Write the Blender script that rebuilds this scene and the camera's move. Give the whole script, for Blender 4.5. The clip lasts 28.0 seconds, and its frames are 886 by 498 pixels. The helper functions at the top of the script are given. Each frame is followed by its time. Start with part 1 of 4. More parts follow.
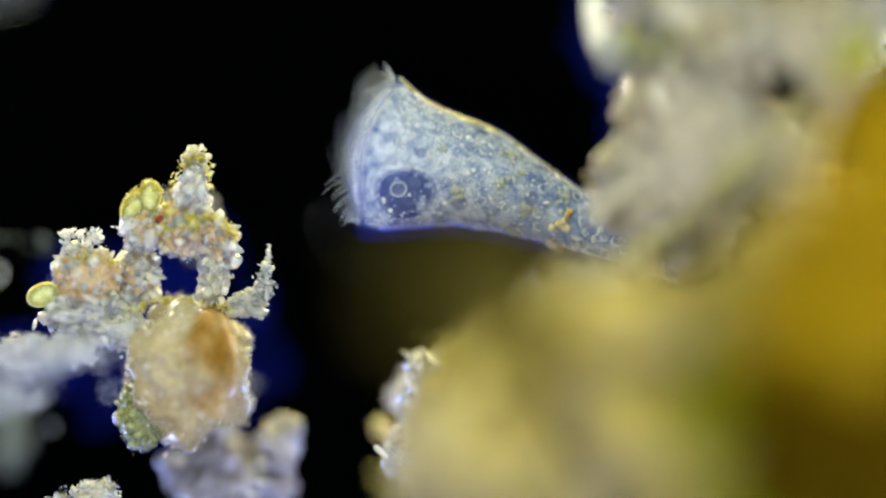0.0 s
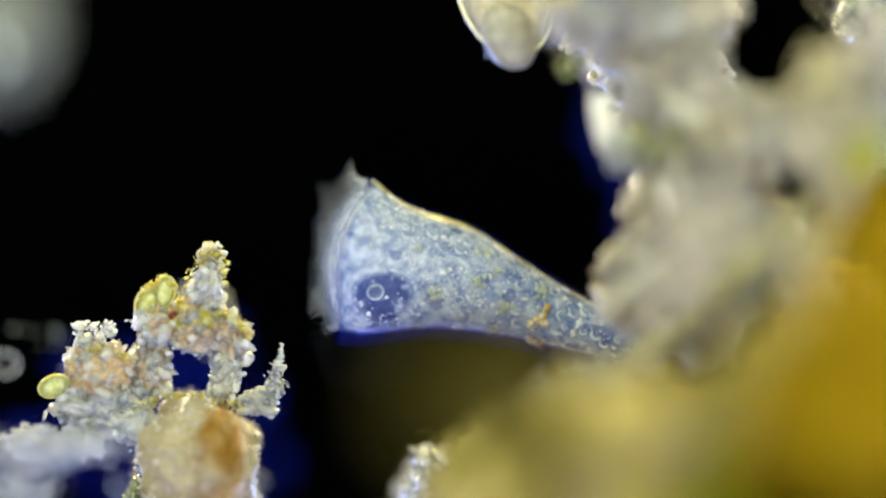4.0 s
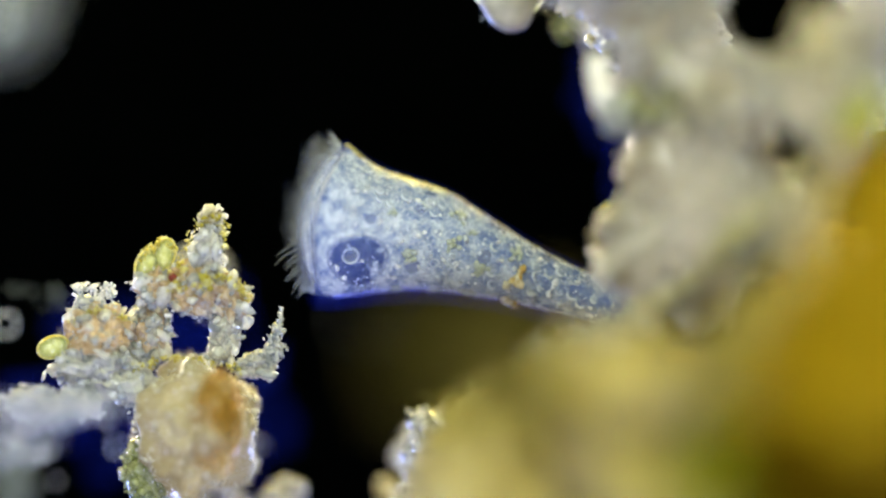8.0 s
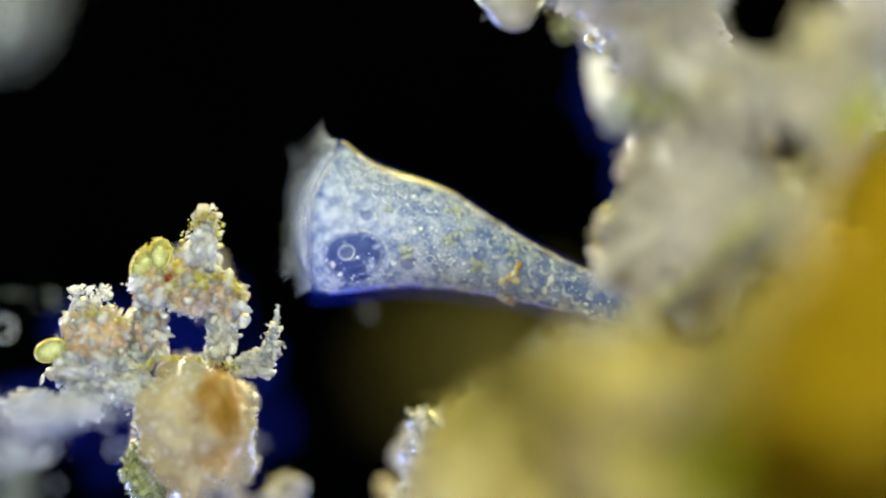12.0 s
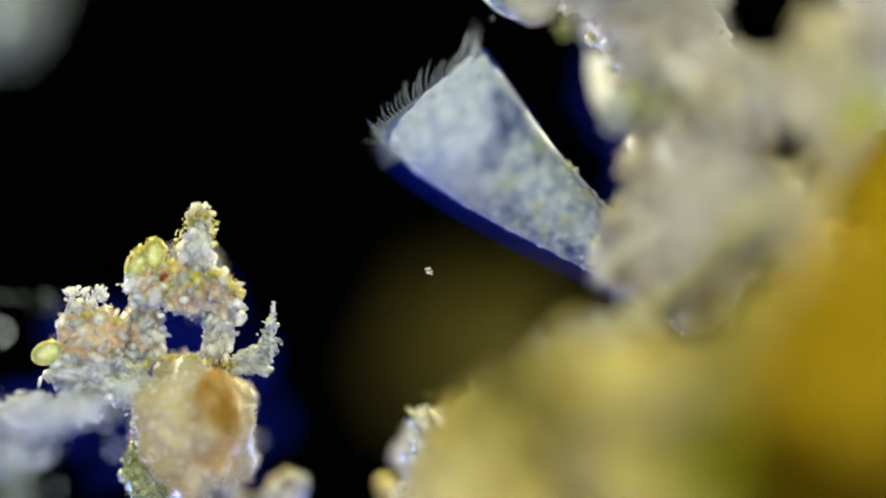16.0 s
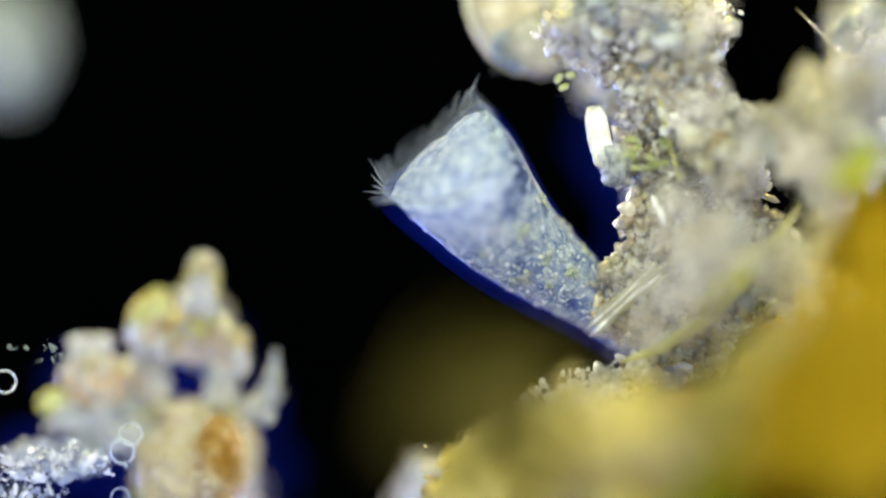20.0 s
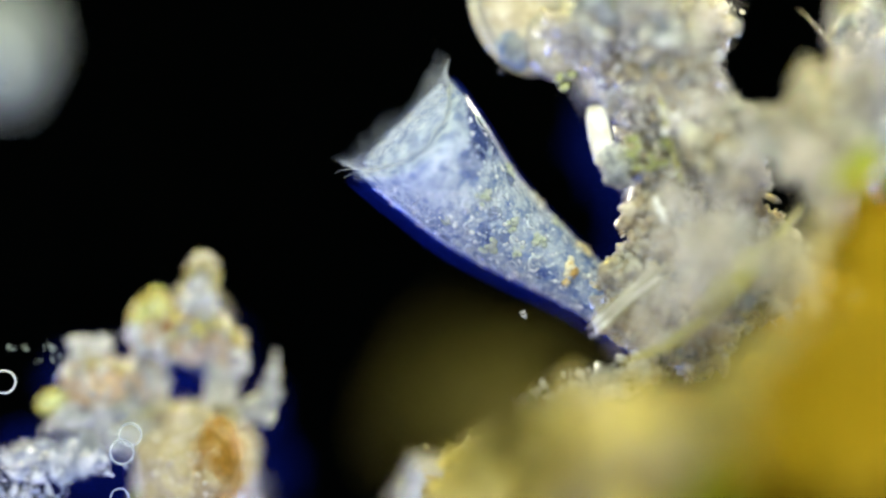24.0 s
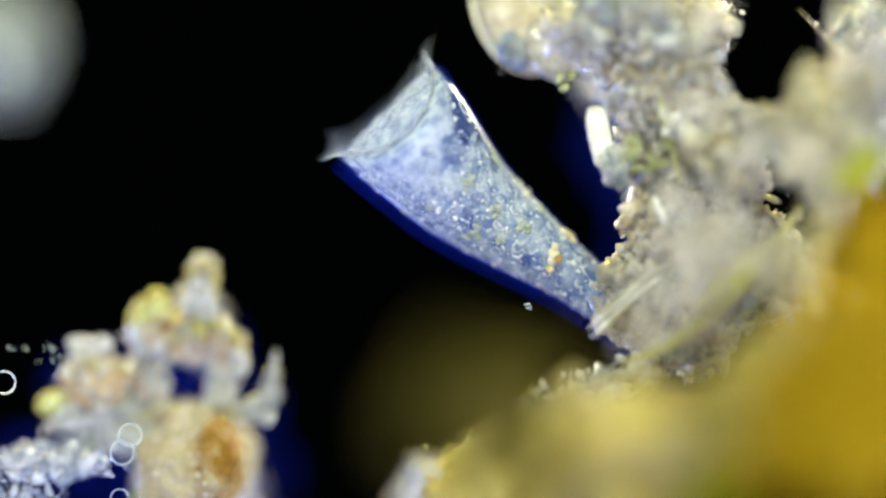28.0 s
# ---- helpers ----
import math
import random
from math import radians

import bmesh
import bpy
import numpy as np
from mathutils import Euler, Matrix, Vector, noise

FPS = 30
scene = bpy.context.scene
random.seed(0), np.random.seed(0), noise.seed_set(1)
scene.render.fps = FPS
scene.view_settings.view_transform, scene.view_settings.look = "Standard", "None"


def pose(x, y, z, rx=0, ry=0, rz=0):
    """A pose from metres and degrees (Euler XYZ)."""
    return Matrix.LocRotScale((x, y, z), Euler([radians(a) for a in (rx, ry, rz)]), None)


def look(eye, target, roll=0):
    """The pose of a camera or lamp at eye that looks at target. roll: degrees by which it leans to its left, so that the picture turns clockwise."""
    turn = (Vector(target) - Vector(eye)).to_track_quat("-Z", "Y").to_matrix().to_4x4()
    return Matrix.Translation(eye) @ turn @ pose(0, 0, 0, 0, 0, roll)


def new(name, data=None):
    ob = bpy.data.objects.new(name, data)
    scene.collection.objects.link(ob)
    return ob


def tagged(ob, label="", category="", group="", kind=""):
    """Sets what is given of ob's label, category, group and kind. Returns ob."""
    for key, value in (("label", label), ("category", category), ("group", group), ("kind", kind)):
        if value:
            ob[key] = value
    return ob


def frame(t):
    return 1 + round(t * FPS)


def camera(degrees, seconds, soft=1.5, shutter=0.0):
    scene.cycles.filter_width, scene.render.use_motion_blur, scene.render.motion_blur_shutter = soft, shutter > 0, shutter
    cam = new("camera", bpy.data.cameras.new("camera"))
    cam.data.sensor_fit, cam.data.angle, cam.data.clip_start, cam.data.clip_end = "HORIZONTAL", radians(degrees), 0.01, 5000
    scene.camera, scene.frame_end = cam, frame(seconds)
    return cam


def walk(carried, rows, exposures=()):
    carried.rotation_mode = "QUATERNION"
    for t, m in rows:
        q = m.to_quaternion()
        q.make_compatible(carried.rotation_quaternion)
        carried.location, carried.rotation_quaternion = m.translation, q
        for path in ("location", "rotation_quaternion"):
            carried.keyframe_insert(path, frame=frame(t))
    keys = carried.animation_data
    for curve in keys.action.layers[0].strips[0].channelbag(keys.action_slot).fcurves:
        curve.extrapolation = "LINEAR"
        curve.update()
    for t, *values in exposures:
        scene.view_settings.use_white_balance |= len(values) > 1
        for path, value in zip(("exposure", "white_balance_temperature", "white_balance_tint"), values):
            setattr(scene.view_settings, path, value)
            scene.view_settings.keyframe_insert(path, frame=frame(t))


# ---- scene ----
cam = camera(6.0, 28.0, soft=2.2)

# The slide is modelled enlarged: 1 m here stands for about half a millimetre.
# The microscope looks straight down; x runs to the right, y away, z up to the lens.
FOCUS = 15.0                                   # from the lens to the plane that is sharp
cam.data.dof.use_dof = True
cam.data.dof.focus_distance = FOCUS
cam.data.dof.aperture_fstop = 0.15

# seconds, shift of the stage in x and y, height of the sharp plane
STAGE = [
    (0.0, 0.007, -0.104, 0.45), (0.5, 0.007, -0.104, 0.45), (1.0, 0.007, -0.104, 0.45), (1.2, 0.006, -0.086, 0.45),
    (1.5, 0.004, -0.047, 0.45), (2.0, 0.000, 0.012, 0.45), (2.5, -0.005, 0.057, 0.45), (3.4, -0.006, 0.068, 0.45),
    (4.5, -0.005, 0.064, 0.45), (5.0, -0.005, 0.055, 0.45), (5.5, -0.002, 0.022, 0.45), (6.0, 0.0, -0.001, 0.45),
    (6.5, 0.0, 0.0, 0.45), (8.0, 0.0, 0.0, 0.45), (12.0, 0.0, 0.0, 0.45), (15.5, 0.0, 0.0, 0.45),
    (16.0, -0.001, -0.002, 0.45), (16.5, -0.004, 0.062, 0.45), (17.0, -0.008, 0.097, 0.45), (17.5, -0.006, 0.090, 0.55),
    (18.0, -0.002, 0.081, 0.70), (18.5, -0.001, 0.084, 0.70), (19.0, -0.001, 0.082, 0.70), (19.5, -0.001, 0.084, 0.69),
    (20.0, -0.002, 0.088, 0.67), (20.5, -0.003, 0.093, 0.56), (21.0, -0.004, 0.094, 0.55), (21.5, -0.006, 0.093, 0.54),
    (23.5, -0.003, 0.090, 0.61), (24.0, -0.003, 0.088, 0.63), (26.0, -0.003, 0.088, 0.63), (28.0, -0.003, 0.089, 0.63)]
# the picture brightens and turns cooler when the stage is racked at 16 seconds
EXPOSURES = [(0.0, -0.33, 6500, 10), (16.0, -0.33, 6500, 10), (17.0, -0.12, 6150, 12), (28.0, -0.12, 6150, 12)]
walk(cam, [(t, pose(x, y, z + FOCUS)) for t, x, y, z in STAGE], EXPOSURES)


# ---- light: the hollow cone of a dark-field condenser, tinted warm and blue to imitate colour fringes ----
world = bpy.data.worlds.new("dark_room")
scene.world = world
world.use_nodes = True
world.node_tree.nodes["Background"].inputs[0].default_value = (0.25, 0.5, 0.6, 1)
world.node_tree.nodes["Background"].inputs[1].default_value = 0.0005


def ring_lamp(angle, height, power, colour, size=2.2, reach=7.0):
    lamp = bpy.data.lights.new("ring_lamp", "AREA")
    lamp.shape, lamp.size, lamp.energy, lamp.color = "DISK", size, power, colour
    ob = new("ring_lamp", lamp)
    a = radians(angle)
    ob.matrix_world = look((reach * math.cos(a), reach * math.sin(a), height), (0.1, 0, 0.4))
    return ob


# under the slide, round the stop: the light that grazes the edges and shines through
for angle, power, colour in ((90, 0.85, (1.0, 0.80, 0.14)), (35, 0.5, (1.0, 0.92, 0.62)), (150, 0.6, (1.0, 0.92, 0.62)),
                             (-90, 0.08, (0.03, 0.08, 1.0)), (-35, 0.6, (0.35, 0.48, 1.0)), (210, 0.7, (0.30, 0.42, 1.0))):
    ring_lamp(angle, -4.2, 700 * power, colour, 1.6, 3.6)
# added fill lamps above the slide, beyond the condenser's own light, tinted likewise
for angle, power, colour in ((90, 1.3, (0.90, 0.96, 0.54)), (25, 0.8, (0.88, 0.97, 0.84)), (155, 0.8, (0.88, 0.97, 0.84)), (-90, 1.1, (0.46, 0.52, 1.0)), (215, 0.6, (0.76, 0.82, 1.0)), (-35, 0.62, (0.82, 0.88, 1.0))):
    ring_lamp(angle, 6.3, 720 * power, colour, 2.4, 5.6)


# ---- tools ----
def place(px, py, z=0.45):
    """The place at the height z that shows at pixel px, py of the 1568 x 882 view (y down, a thousandth of a metre
    each).
    """
    k = (FOCUS + 0.45 - z) / FOCUS
    return Vector(((px - 784) / 1000 * k, (441 - py) / 1000 * k, z))


def lattice(p, seed):
    """Smooth value noise, 0 to 1, of an array of places."""
    i = np.floor(p).astype(np.int64)
    f = p - i
    f = f * f * (3 - 2 * f)
    total = np.zeros(len(p))
    for c in range(8):
        o = np.array([c & 1, c >> 1 & 1, c >> 2 & 1])
        q = i + o
        n = (q[:, 0] * 374761393 + q[:, 1] * 668265263 + q[:, 2] * 2147483647 + seed * 974711) & 0xFFFFFFFF
        n = ((n ^ (n >> 13)) * 1274126177) & 0xFFFFFFFF
        n = ((n ^ (n >> 16)) & 0xFFFF) / 65535.0
        total += n * np.prod(np.where(o == 1, f, 1 - f), axis=1)
    return total


def fbm(p, seed, octaves=4):
    return sum(0.5 ** k * (lattice(p * 2 ** k, seed + 7 * k) - 0.5) for k in range(octaves))


BALLS = {}


def ball(level):
    """Unit sphere of triangles: vertices and faces as arrays."""
    if level not in BALLS:
        bm = bmesh.new()
        bmesh.ops.create_icosphere(bm, subdivisions=level, radius=1)
        BALLS[level] = (np.array([v.co[:] for v in bm.verts]), np.array([[v.index for v in f.verts] for f in bm.faces]))
        bm.free()
    return BALLS[level]


def mesh_of(name, verts, faces, material, smooth=True):
    me = bpy.data.meshes.new(name)
    verts, faces = np.asarray(verts, dtype=np.float32), np.asarray(faces, dtype=np.int32)
    me.vertices.add(len(verts))
    me.vertices.foreach_set("co", verts.ravel())
    n = faces.shape[1]
    me.loops.add(faces.size)
    me.loops.foreach_set("vertex_index", faces.ravel())
    me.polygons.add(len(faces))
    me.polygons.foreach_set("loop_start", np.arange(0, faces.size, n, dtype=np.int32))
    me.update(calc_edges=True)
    me.validate()
    me.polygons.foreach_set("use_smooth", np.full(len(faces), smooth))
    me.materials.append(material)
    return me


def part(name, me, parent, label="", kind=""):
    ob = new(name, me)
    ob.parent = parent
    return tagged(ob, label, kind=kind)


def thing(name, at, label, category, group="", kind=""):
    ob = new(name)
    ob.location = at
    ob.empty_display_size = 0.02
    return tagged(ob, label, category, group, kind)


def merge(chunks):
    vs, fs, n = [], [], 0
    for v, f in chunks:
        vs.append(v), fs.append(np.asarray(f) + n)
        n += len(v)
    return np.concatenate(vs), np.concatenate(fs)


def lump(centre, radii, seed, rough=0.5, grain=3.0, level=5, turn=0.0, tilt=0.0):
    """A rough, flocculent body: a ball pushed in and out by noise at several scales."""
    v, f = ball(level)
    d = fbm(v * grain + seed * 3.1, seed, 5)
    v = v * (1 + rough * 2 * d)[:, None] * np.array(radii)
    m = np.array(Euler((tilt, 0, radians(turn))).to_matrix())
    return v @ m.T + np.array(centre), f


def crumbs(points, sizes, seed, level=1, stretch=0.35):
    """Small irregular grains at the points, each turned and stretched by chance."""
    rng = np.random.default_rng(seed)
    base, f = ball(level)
    n, k = len(points), len(base)
    q = rng.normal(size=(n, 4))
    q /= np.linalg.norm(q, axis=1)[:, None]
    w, x, y, z = q.T
    rot = np.stack([1 - 2 * (y * y + z * z), 2 * (x * y - w * z), 2 * (x * z + w * y),
                    2 * (x * y + w * z), 1 - 2 * (x * x + z * z), 2 * (y * z - w * x),
                    2 * (x * z - w * y), 2 * (y * z + w * x), 1 - 2 * (x * x + y * y)], 1).reshape(n, 3, 3)
    axes = np.exp(rng.normal(scale=stretch, size=(n, 1, 3)))
    wob = 1 + 0.22 * rng.normal(size=(n, k, 1)).clip(-1.5, 1.5) * (0.6 if level > 1 else 1)
    v = np.einsum("nkj,nij->nki", base[None] * axes * wob, rot) * np.asarray(sizes)[:, None, None] + np.asarray(points)[:, None]
    faces = (f[None] + (np.arange(n) * k)[:, None, None]).reshape(-1, 3)
    return v.reshape(-1, 3), faces


def sprinkle(chunk, count, seed, out=0.0, spread=0.006):
    """Points by chance on the surface of a chunk."""
    rng = np.random.default_rng(seed)
    v, f = chunk
    tri = v[f]
    area = np.linalg.norm(np.cross(tri[:, 1] - tri[:, 0], tri[:, 2] - tri[:, 0]), axis=1)
    pick = rng.choice(len(f), count, p=area / area.sum())
    a, b = rng.random((2, count, 1))
    a, b = np.where(a + b > 1, 1 - a, a), np.where(a + b > 1, 1 - b, b)
    p = tri[pick, 0] + a * (tri[pick, 1] - tri[pick, 0]) + b * (tri[pick, 2] - tri[pick, 0])
    nrm = np.cross(tri[:, 1] - tri[:, 0], tri[:, 2] - tri[:, 0])[pick]
    nrm /= np.linalg.norm(nrm, axis=1)[:, None] + 1e-9
    return p + nrm * (out + rng.exponential(spread, (count, 1)))


def tube(points, radii, sides=7):
    """A closed tube along points."""
    pts = np.array(points, dtype=float)
    rings = []
    for i in range(len(pts)):
        t = pts[min(i + 1, len(pts) - 1)] - pts[max(i - 1, 0)]
        t /= np.linalg.norm(t) + 1e-9
        up = np.array((0, 0, 1.0)) if abs(t[2]) < 0.9 else np.array((1.0, 0, 0))
        a = np.cross(t, up)
        a /= np.linalg.norm(a)
        b = np.cross(t, a)
        ang = np.linspace(0, 2 * np.pi, sides, endpoint=False)[:, None]
        rings.append(pts[i] + radii[i] * (np.cos(ang) * a + np.sin(ang) * b))
    n = len(pts)
    v = np.concatenate(rings + [pts[:1], pts[-1:]])
    f = []
    for i in range(n - 1):
        for j in range(sides):
            k = (j + 1) % sides
            a, b, c, d = i * sides + j, i * sides + k, (i + 1) * sides + k, (i + 1) * sides + j
            f += [(a, b, c), (a, c, d)]
    for j in range(sides):
        k = (j + 1) % sides
        f += [(n * sides, k, j), (n * sides + 1, (n - 1) * sides + j, (n - 1) * sides + k)]
    return v, np.array(f)


def matter(name, colours, scale=20.0, fine=140.0, clear=0.0, gloss=0.25, through_light=0.5, bump=0.4, rough=0.45, islands=0.0, spread=0.44, along=None):
    """Wet, partly see-through matter. colours: the stops of a mottle; clear: how much passes straight through."""
    mat = bpy.data.materials.new(name)
    mat.use_nodes = True
    nt = mat.node_tree
    nt.nodes.clear()
    out = nt.nodes.new("ShaderNodeOutputMaterial")
    geo = nt.nodes.new("ShaderNodeTexCoord")
    big = nt.nodes.new("ShaderNodeTexNoise")
    big.inputs["Scale"].default_value, big.inputs["Detail"].default_value, big.inputs["Roughness"].default_value = scale, 5, 0.62
    small = nt.nodes.new("ShaderNodeTexNoise")
    small.inputs["Scale"].default_value, small.inputs["Detail"].default_value = fine, 4
    nt.links.new(geo.outputs["Object"], big.inputs["Vector"])
    nt.links.new(geo.outputs["Object"], small.inputs["Vector"])
    add = nt.nodes.new("ShaderNodeMath")
    add.operation = "MULTIPLY_ADD"
    add.inputs[1].default_value, add.inputs[2].default_value = 0.45, -0.22
    nt.links.new(small.outputs["Fac"], add.inputs[0])
    tot = nt.nodes.new("ShaderNodeMath")
    tot.operation = "ADD"
    nt.links.new(big.outputs["Fac"], tot.inputs[0])
    nt.links.new(add.outputs[0], tot.inputs[1])
    last = tot
    if islands:
        info = nt.nodes.new("ShaderNodeNewGeometry")
        isl = nt.nodes.new("ShaderNodeMath")
        isl.operation = "MULTIPLY_ADD"
        isl.inputs[1].default_value, isl.inputs[2].default_value = islands, -islands / 2
        nt.links.new(info.outputs["Random Per Island"], isl.inputs[0])
        last = nt.nodes.new("ShaderNodeMath")
        last.operation = "ADD"
        nt.links.new(tot.outputs[0], last.inputs[0])
        nt.links.new(isl.outputs[0], last.inputs[1])
    if along:
        # the pigment thickens from one end of the thing to the other
        axes = nt.nodes.new("ShaderNodeSeparateXYZ")
        nt.links.new(geo.outputs["Object"], axes.inputs[0])
        rise = nt.nodes.new("ShaderNodeMapRange")
        for key, value in zip(("From Min", "From Max", "To Min", "To Max"), along):
            rise.inputs[key].default_value = value
        nt.links.new(axes.outputs["X"], rise.inputs["Value"])
        both = nt.nodes.new("ShaderNodeMath")
        nt.links.new(last.outputs[0], both.inputs[0])
        nt.links.new(rise.outputs[0], both.inputs[1])
        last = both
    ramp = nt.nodes.new("ShaderNodeValToRGB")
    el = ramp.color_ramp.elements
    n = len(colours)
    for k, c in enumerate(colours):
        at = 0.5 - spread / 2 + spread * k / max(n - 1, 1)
        e = el[k] if k < 2 else el.new(at)
        e.position, e.color = at, (*c, 1)
    nt.links.new(last.outputs[0], ramp.inputs["Fac"])
    bumper = nt.nodes.new("ShaderNodeBump")
    bumper.inputs["Strength"].default_value, bumper.inputs["Distance"].default_value = bump, 0.004
    nt.links.new(tot.outputs[0], bumper.inputs["Height"])
    dif, tra = nt.nodes.new("ShaderNodeBsdfDiffuse"), nt.nodes.new("ShaderNodeBsdfTranslucent")
    glo = nt.nodes.new("ShaderNodeBsdfGlossy")
    glo.inputs["Roughness"].default_value = rough
    for b in (dif, tra):
        nt.links.new(ramp.outputs["Color"], b.inputs["Color"])
    for b in (dif, tra, glo):
        nt.links.new(bumper.outputs["Normal"], b.inputs["Normal"])

    def mix(fac, a, b):
        m = nt.nodes.new("ShaderNodeMixShader")
        m.inputs[0].default_value = fac
        nt.links.new(a.outputs[0], m.inputs[1])
        nt.links.new(b.outputs[0], m.inputs[2])
        return m
    body = mix(through_light, dif, tra)
    if clear:
        body = mix(clear, body, nt.nodes.new("ShaderNodeBsdfTransparent"))
    if gloss:
        fre = nt.nodes.new("ShaderNodeFresnel")
        fre.inputs["IOR"].default_value = 1.0 + gloss
        m = mix(0, body, glo)
        nt.links.new(fre.outputs[0], m.inputs[0])
        body = m
    nt.links.new(body.outputs[0], out.inputs["Surface"])
    return mat


# ---- materials ----
floc_pale = matter("pale_floc", [(0.56, 0.49, 0.32), (0.70, 0.65, 0.51), (0.76, 0.72, 0.60), (0.88, 0.86, 0.78)], 22, 150, islands=0.25, through_light=0.6, spread=0.36, clear=0.15)
floc_grey = matter("grey_floc", [(0.41, 0.41, 0.41), (0.57, 0.56, 0.53), (0.69, 0.66, 0.60), (0.88, 0.87, 0.84)], 26, 170, islands=0.35, through_light=0.6, spread=0.36, clear=0.15)
lace_pale = matter("pale_lace", [(0.60, 0.49, 0.34), (0.73, 0.64, 0.48), (0.80, 0.74, 0.62), (0.93, 0.90, 0.82)], 22, 150, islands=0.4, through_light=0.6, spread=0.4, clear=0.5, gloss=0.25)
lace_grey = matter("grey_lace", [(0.58, 0.52, 0.42), (0.70, 0.65, 0.56), (0.78, 0.74, 0.70), (0.93, 0.91, 0.88)], 26, 170, islands=0.4, through_light=0.6, spread=0.4, clear=0.5, gloss=0.25)
floc_lilac = matter("lilac_floc", [(0.36, 0.34, 0.40), (0.56, 0.53, 0.54), (0.76, 0.74, 0.80)], 12, 120, islands=0.3, through_light=0.6)
floc_dim = matter("dim_floc", [(0.14, 0.16, 0.13), (0.22, 0.24, 0.20), (0.32, 0.34, 0.29)], 12, 120, through_light=0.6, gloss=0)
white_flake = matter("white_flake", [(0.50, 0.45, 0.48), (0.80, 0.77, 0.77), (0.96, 0.95, 0.94)], 40, 200, gloss=0.5, rough=0.2, spread=0.3, islands=0.4)
floc_yellow = matter("yellow_floc", [(0.57, 0.47, 0.09), (0.71, 0.61, 0.20), (0.83, 0.76, 0.42)], 6, 60, islands=0.12, through_light=0.6, gloss=0)
floc_olive = matter("olive_floc", [(0.44, 0.36, 0.06), (0.56, 0.47, 0.13), (0.66, 0.57, 0.24)], 6, 60, islands=0.12, through_light=0.6, gloss=0)
floc_amber = matter("amber_floc", [(0.40, 0.26, 0.005), (0.52, 0.355, 0.012), (0.62, 0.46, 0.04)], 4, 50, islands=0.10, through_light=0.6, gloss=0)
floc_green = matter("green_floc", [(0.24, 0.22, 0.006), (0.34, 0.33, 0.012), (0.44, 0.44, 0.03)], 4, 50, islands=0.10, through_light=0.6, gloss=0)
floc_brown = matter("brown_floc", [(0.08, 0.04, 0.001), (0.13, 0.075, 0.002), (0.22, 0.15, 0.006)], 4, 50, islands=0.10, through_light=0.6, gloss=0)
floc_umber = matter("umber_floc", [(0.10, 0.08, 0.015), (0.15, 0.12, 0.025), (0.20, 0.16, 0.04)], 4, 50, through_light=0.6, gloss=0)
grain_orange = matter("orange_grain", [(0.42, 0.17, 0.01), (0.58, 0.32, 0.04), (0.70, 0.52, 0.20)], 22, 110, bump=0.2, through_light=0.6, clear=0.82, gloss=0)
grain_tan = matter("tan_grain", [(0.46, 0.36, 0.16), (0.62, 0.52, 0.30), (0.74, 0.66, 0.46)], 7, 130, bump=0.4, through_light=0.6, clear=0.3)
glassy = matter("glassy_crumb", [(0.40, 0.43, 0.48), (0.66, 0.67, 0.66), (0.95, 0.94, 0.90)], 30, 160, clear=0.5, gloss=0.2, rough=0.4, islands=0.6, through_light=0.6)
dark_green = matter("dark_green", [(0.24, 0.28, 0.01), (0.38, 0.42, 0.02), (0.52, 0.54, 0.06)], 30, 120, gloss=0.2)
green_cell = matter("green_cell", [(0.34, 0.38, 0.10), (0.50, 0.54, 0.20), (0.68, 0.70, 0.40)], 60, 220, clear=0.4, gloss=0.5, rough=0.25, through_light=0.6)
red_cell = matter("red_cell", [(0.14, 0.02, 0.02), (0.26, 0.05, 0.03)], 60, 200)
shell_wall = matter("shell_wall", [(0.34, 0.31, 0.20), (0.48, 0.43, 0.30), (0.66, 0.62, 0.50)], 30, 190, clear=0.3, gloss=0.45, rough=0.3, spread=0.3)
shell_rim = matter("shell_rim", [(0.72, 0.68, 0.40), (0.90, 0.88, 0.66)], 30, 160, clear=0.15, gloss=0.3)
shell_body = matter("shell_body", [(0.40, 0.36, 0.28), (0.50, 0.46, 0.37), (0.66, 0.62, 0.52)], 40, 230, clear=0.1, gloss=0.3, rough=0.4, spread=0.3)
frustule = matter("silica_frustule", [(0.46, 0.42, 0.10), (0.66, 0.60, 0.22), (0.82, 0.78, 0.44)], 22, 150, clear=0.25, gloss=0.5, rough=0.2)
valve_clear = matter("clear_valve", [(0.48, 0.47, 0.08), (0.64, 0.61, 0.18), (0.80, 0.77, 0.40)], 30, 150, clear=0.40, gloss=0.4, rough=0.25)
splinter_glass = matter("splinter_glass", [(0.50, 0.46, 0.28), (0.68, 0.64, 0.46), (0.84, 0.82, 0.66)], 30, 170, clear=0.45, gloss=0.4, rough=0.25)
pellicle = matter("pellicle", [(0.12, 0.20, 0.50), (0.22, 0.30, 0.58), (0.40, 0.47, 0.68)], 24, 230, clear=0.88, gloss=-0.024, rough=0.36, through_light=0.6, bump=0.08)
lip_skin = matter("lip_skin", [(0.10, 0.17, 0.50), (0.20, 0.28, 0.60), (0.34, 0.42, 0.68)], 40, 260, clear=0.86, gloss=0, through_light=0.6, bump=0.1)
mouth_skin = matter("mouth_skin", [(0.12, 0.18, 0.48), (0.22, 0.28, 0.58)], 30, 260, clear=0.96, gloss=0, rough=0.3, through_light=0.6)
# the lens's blue halo, put into two nearly clear blue materials
halo_blue = matter("blue_halo_skin", [(0.01, 0.03, 0.60), (0.02, 0.06, 0.80)], 6, 40, clear=0.970, gloss=0, through_light=0.5, bump=0)
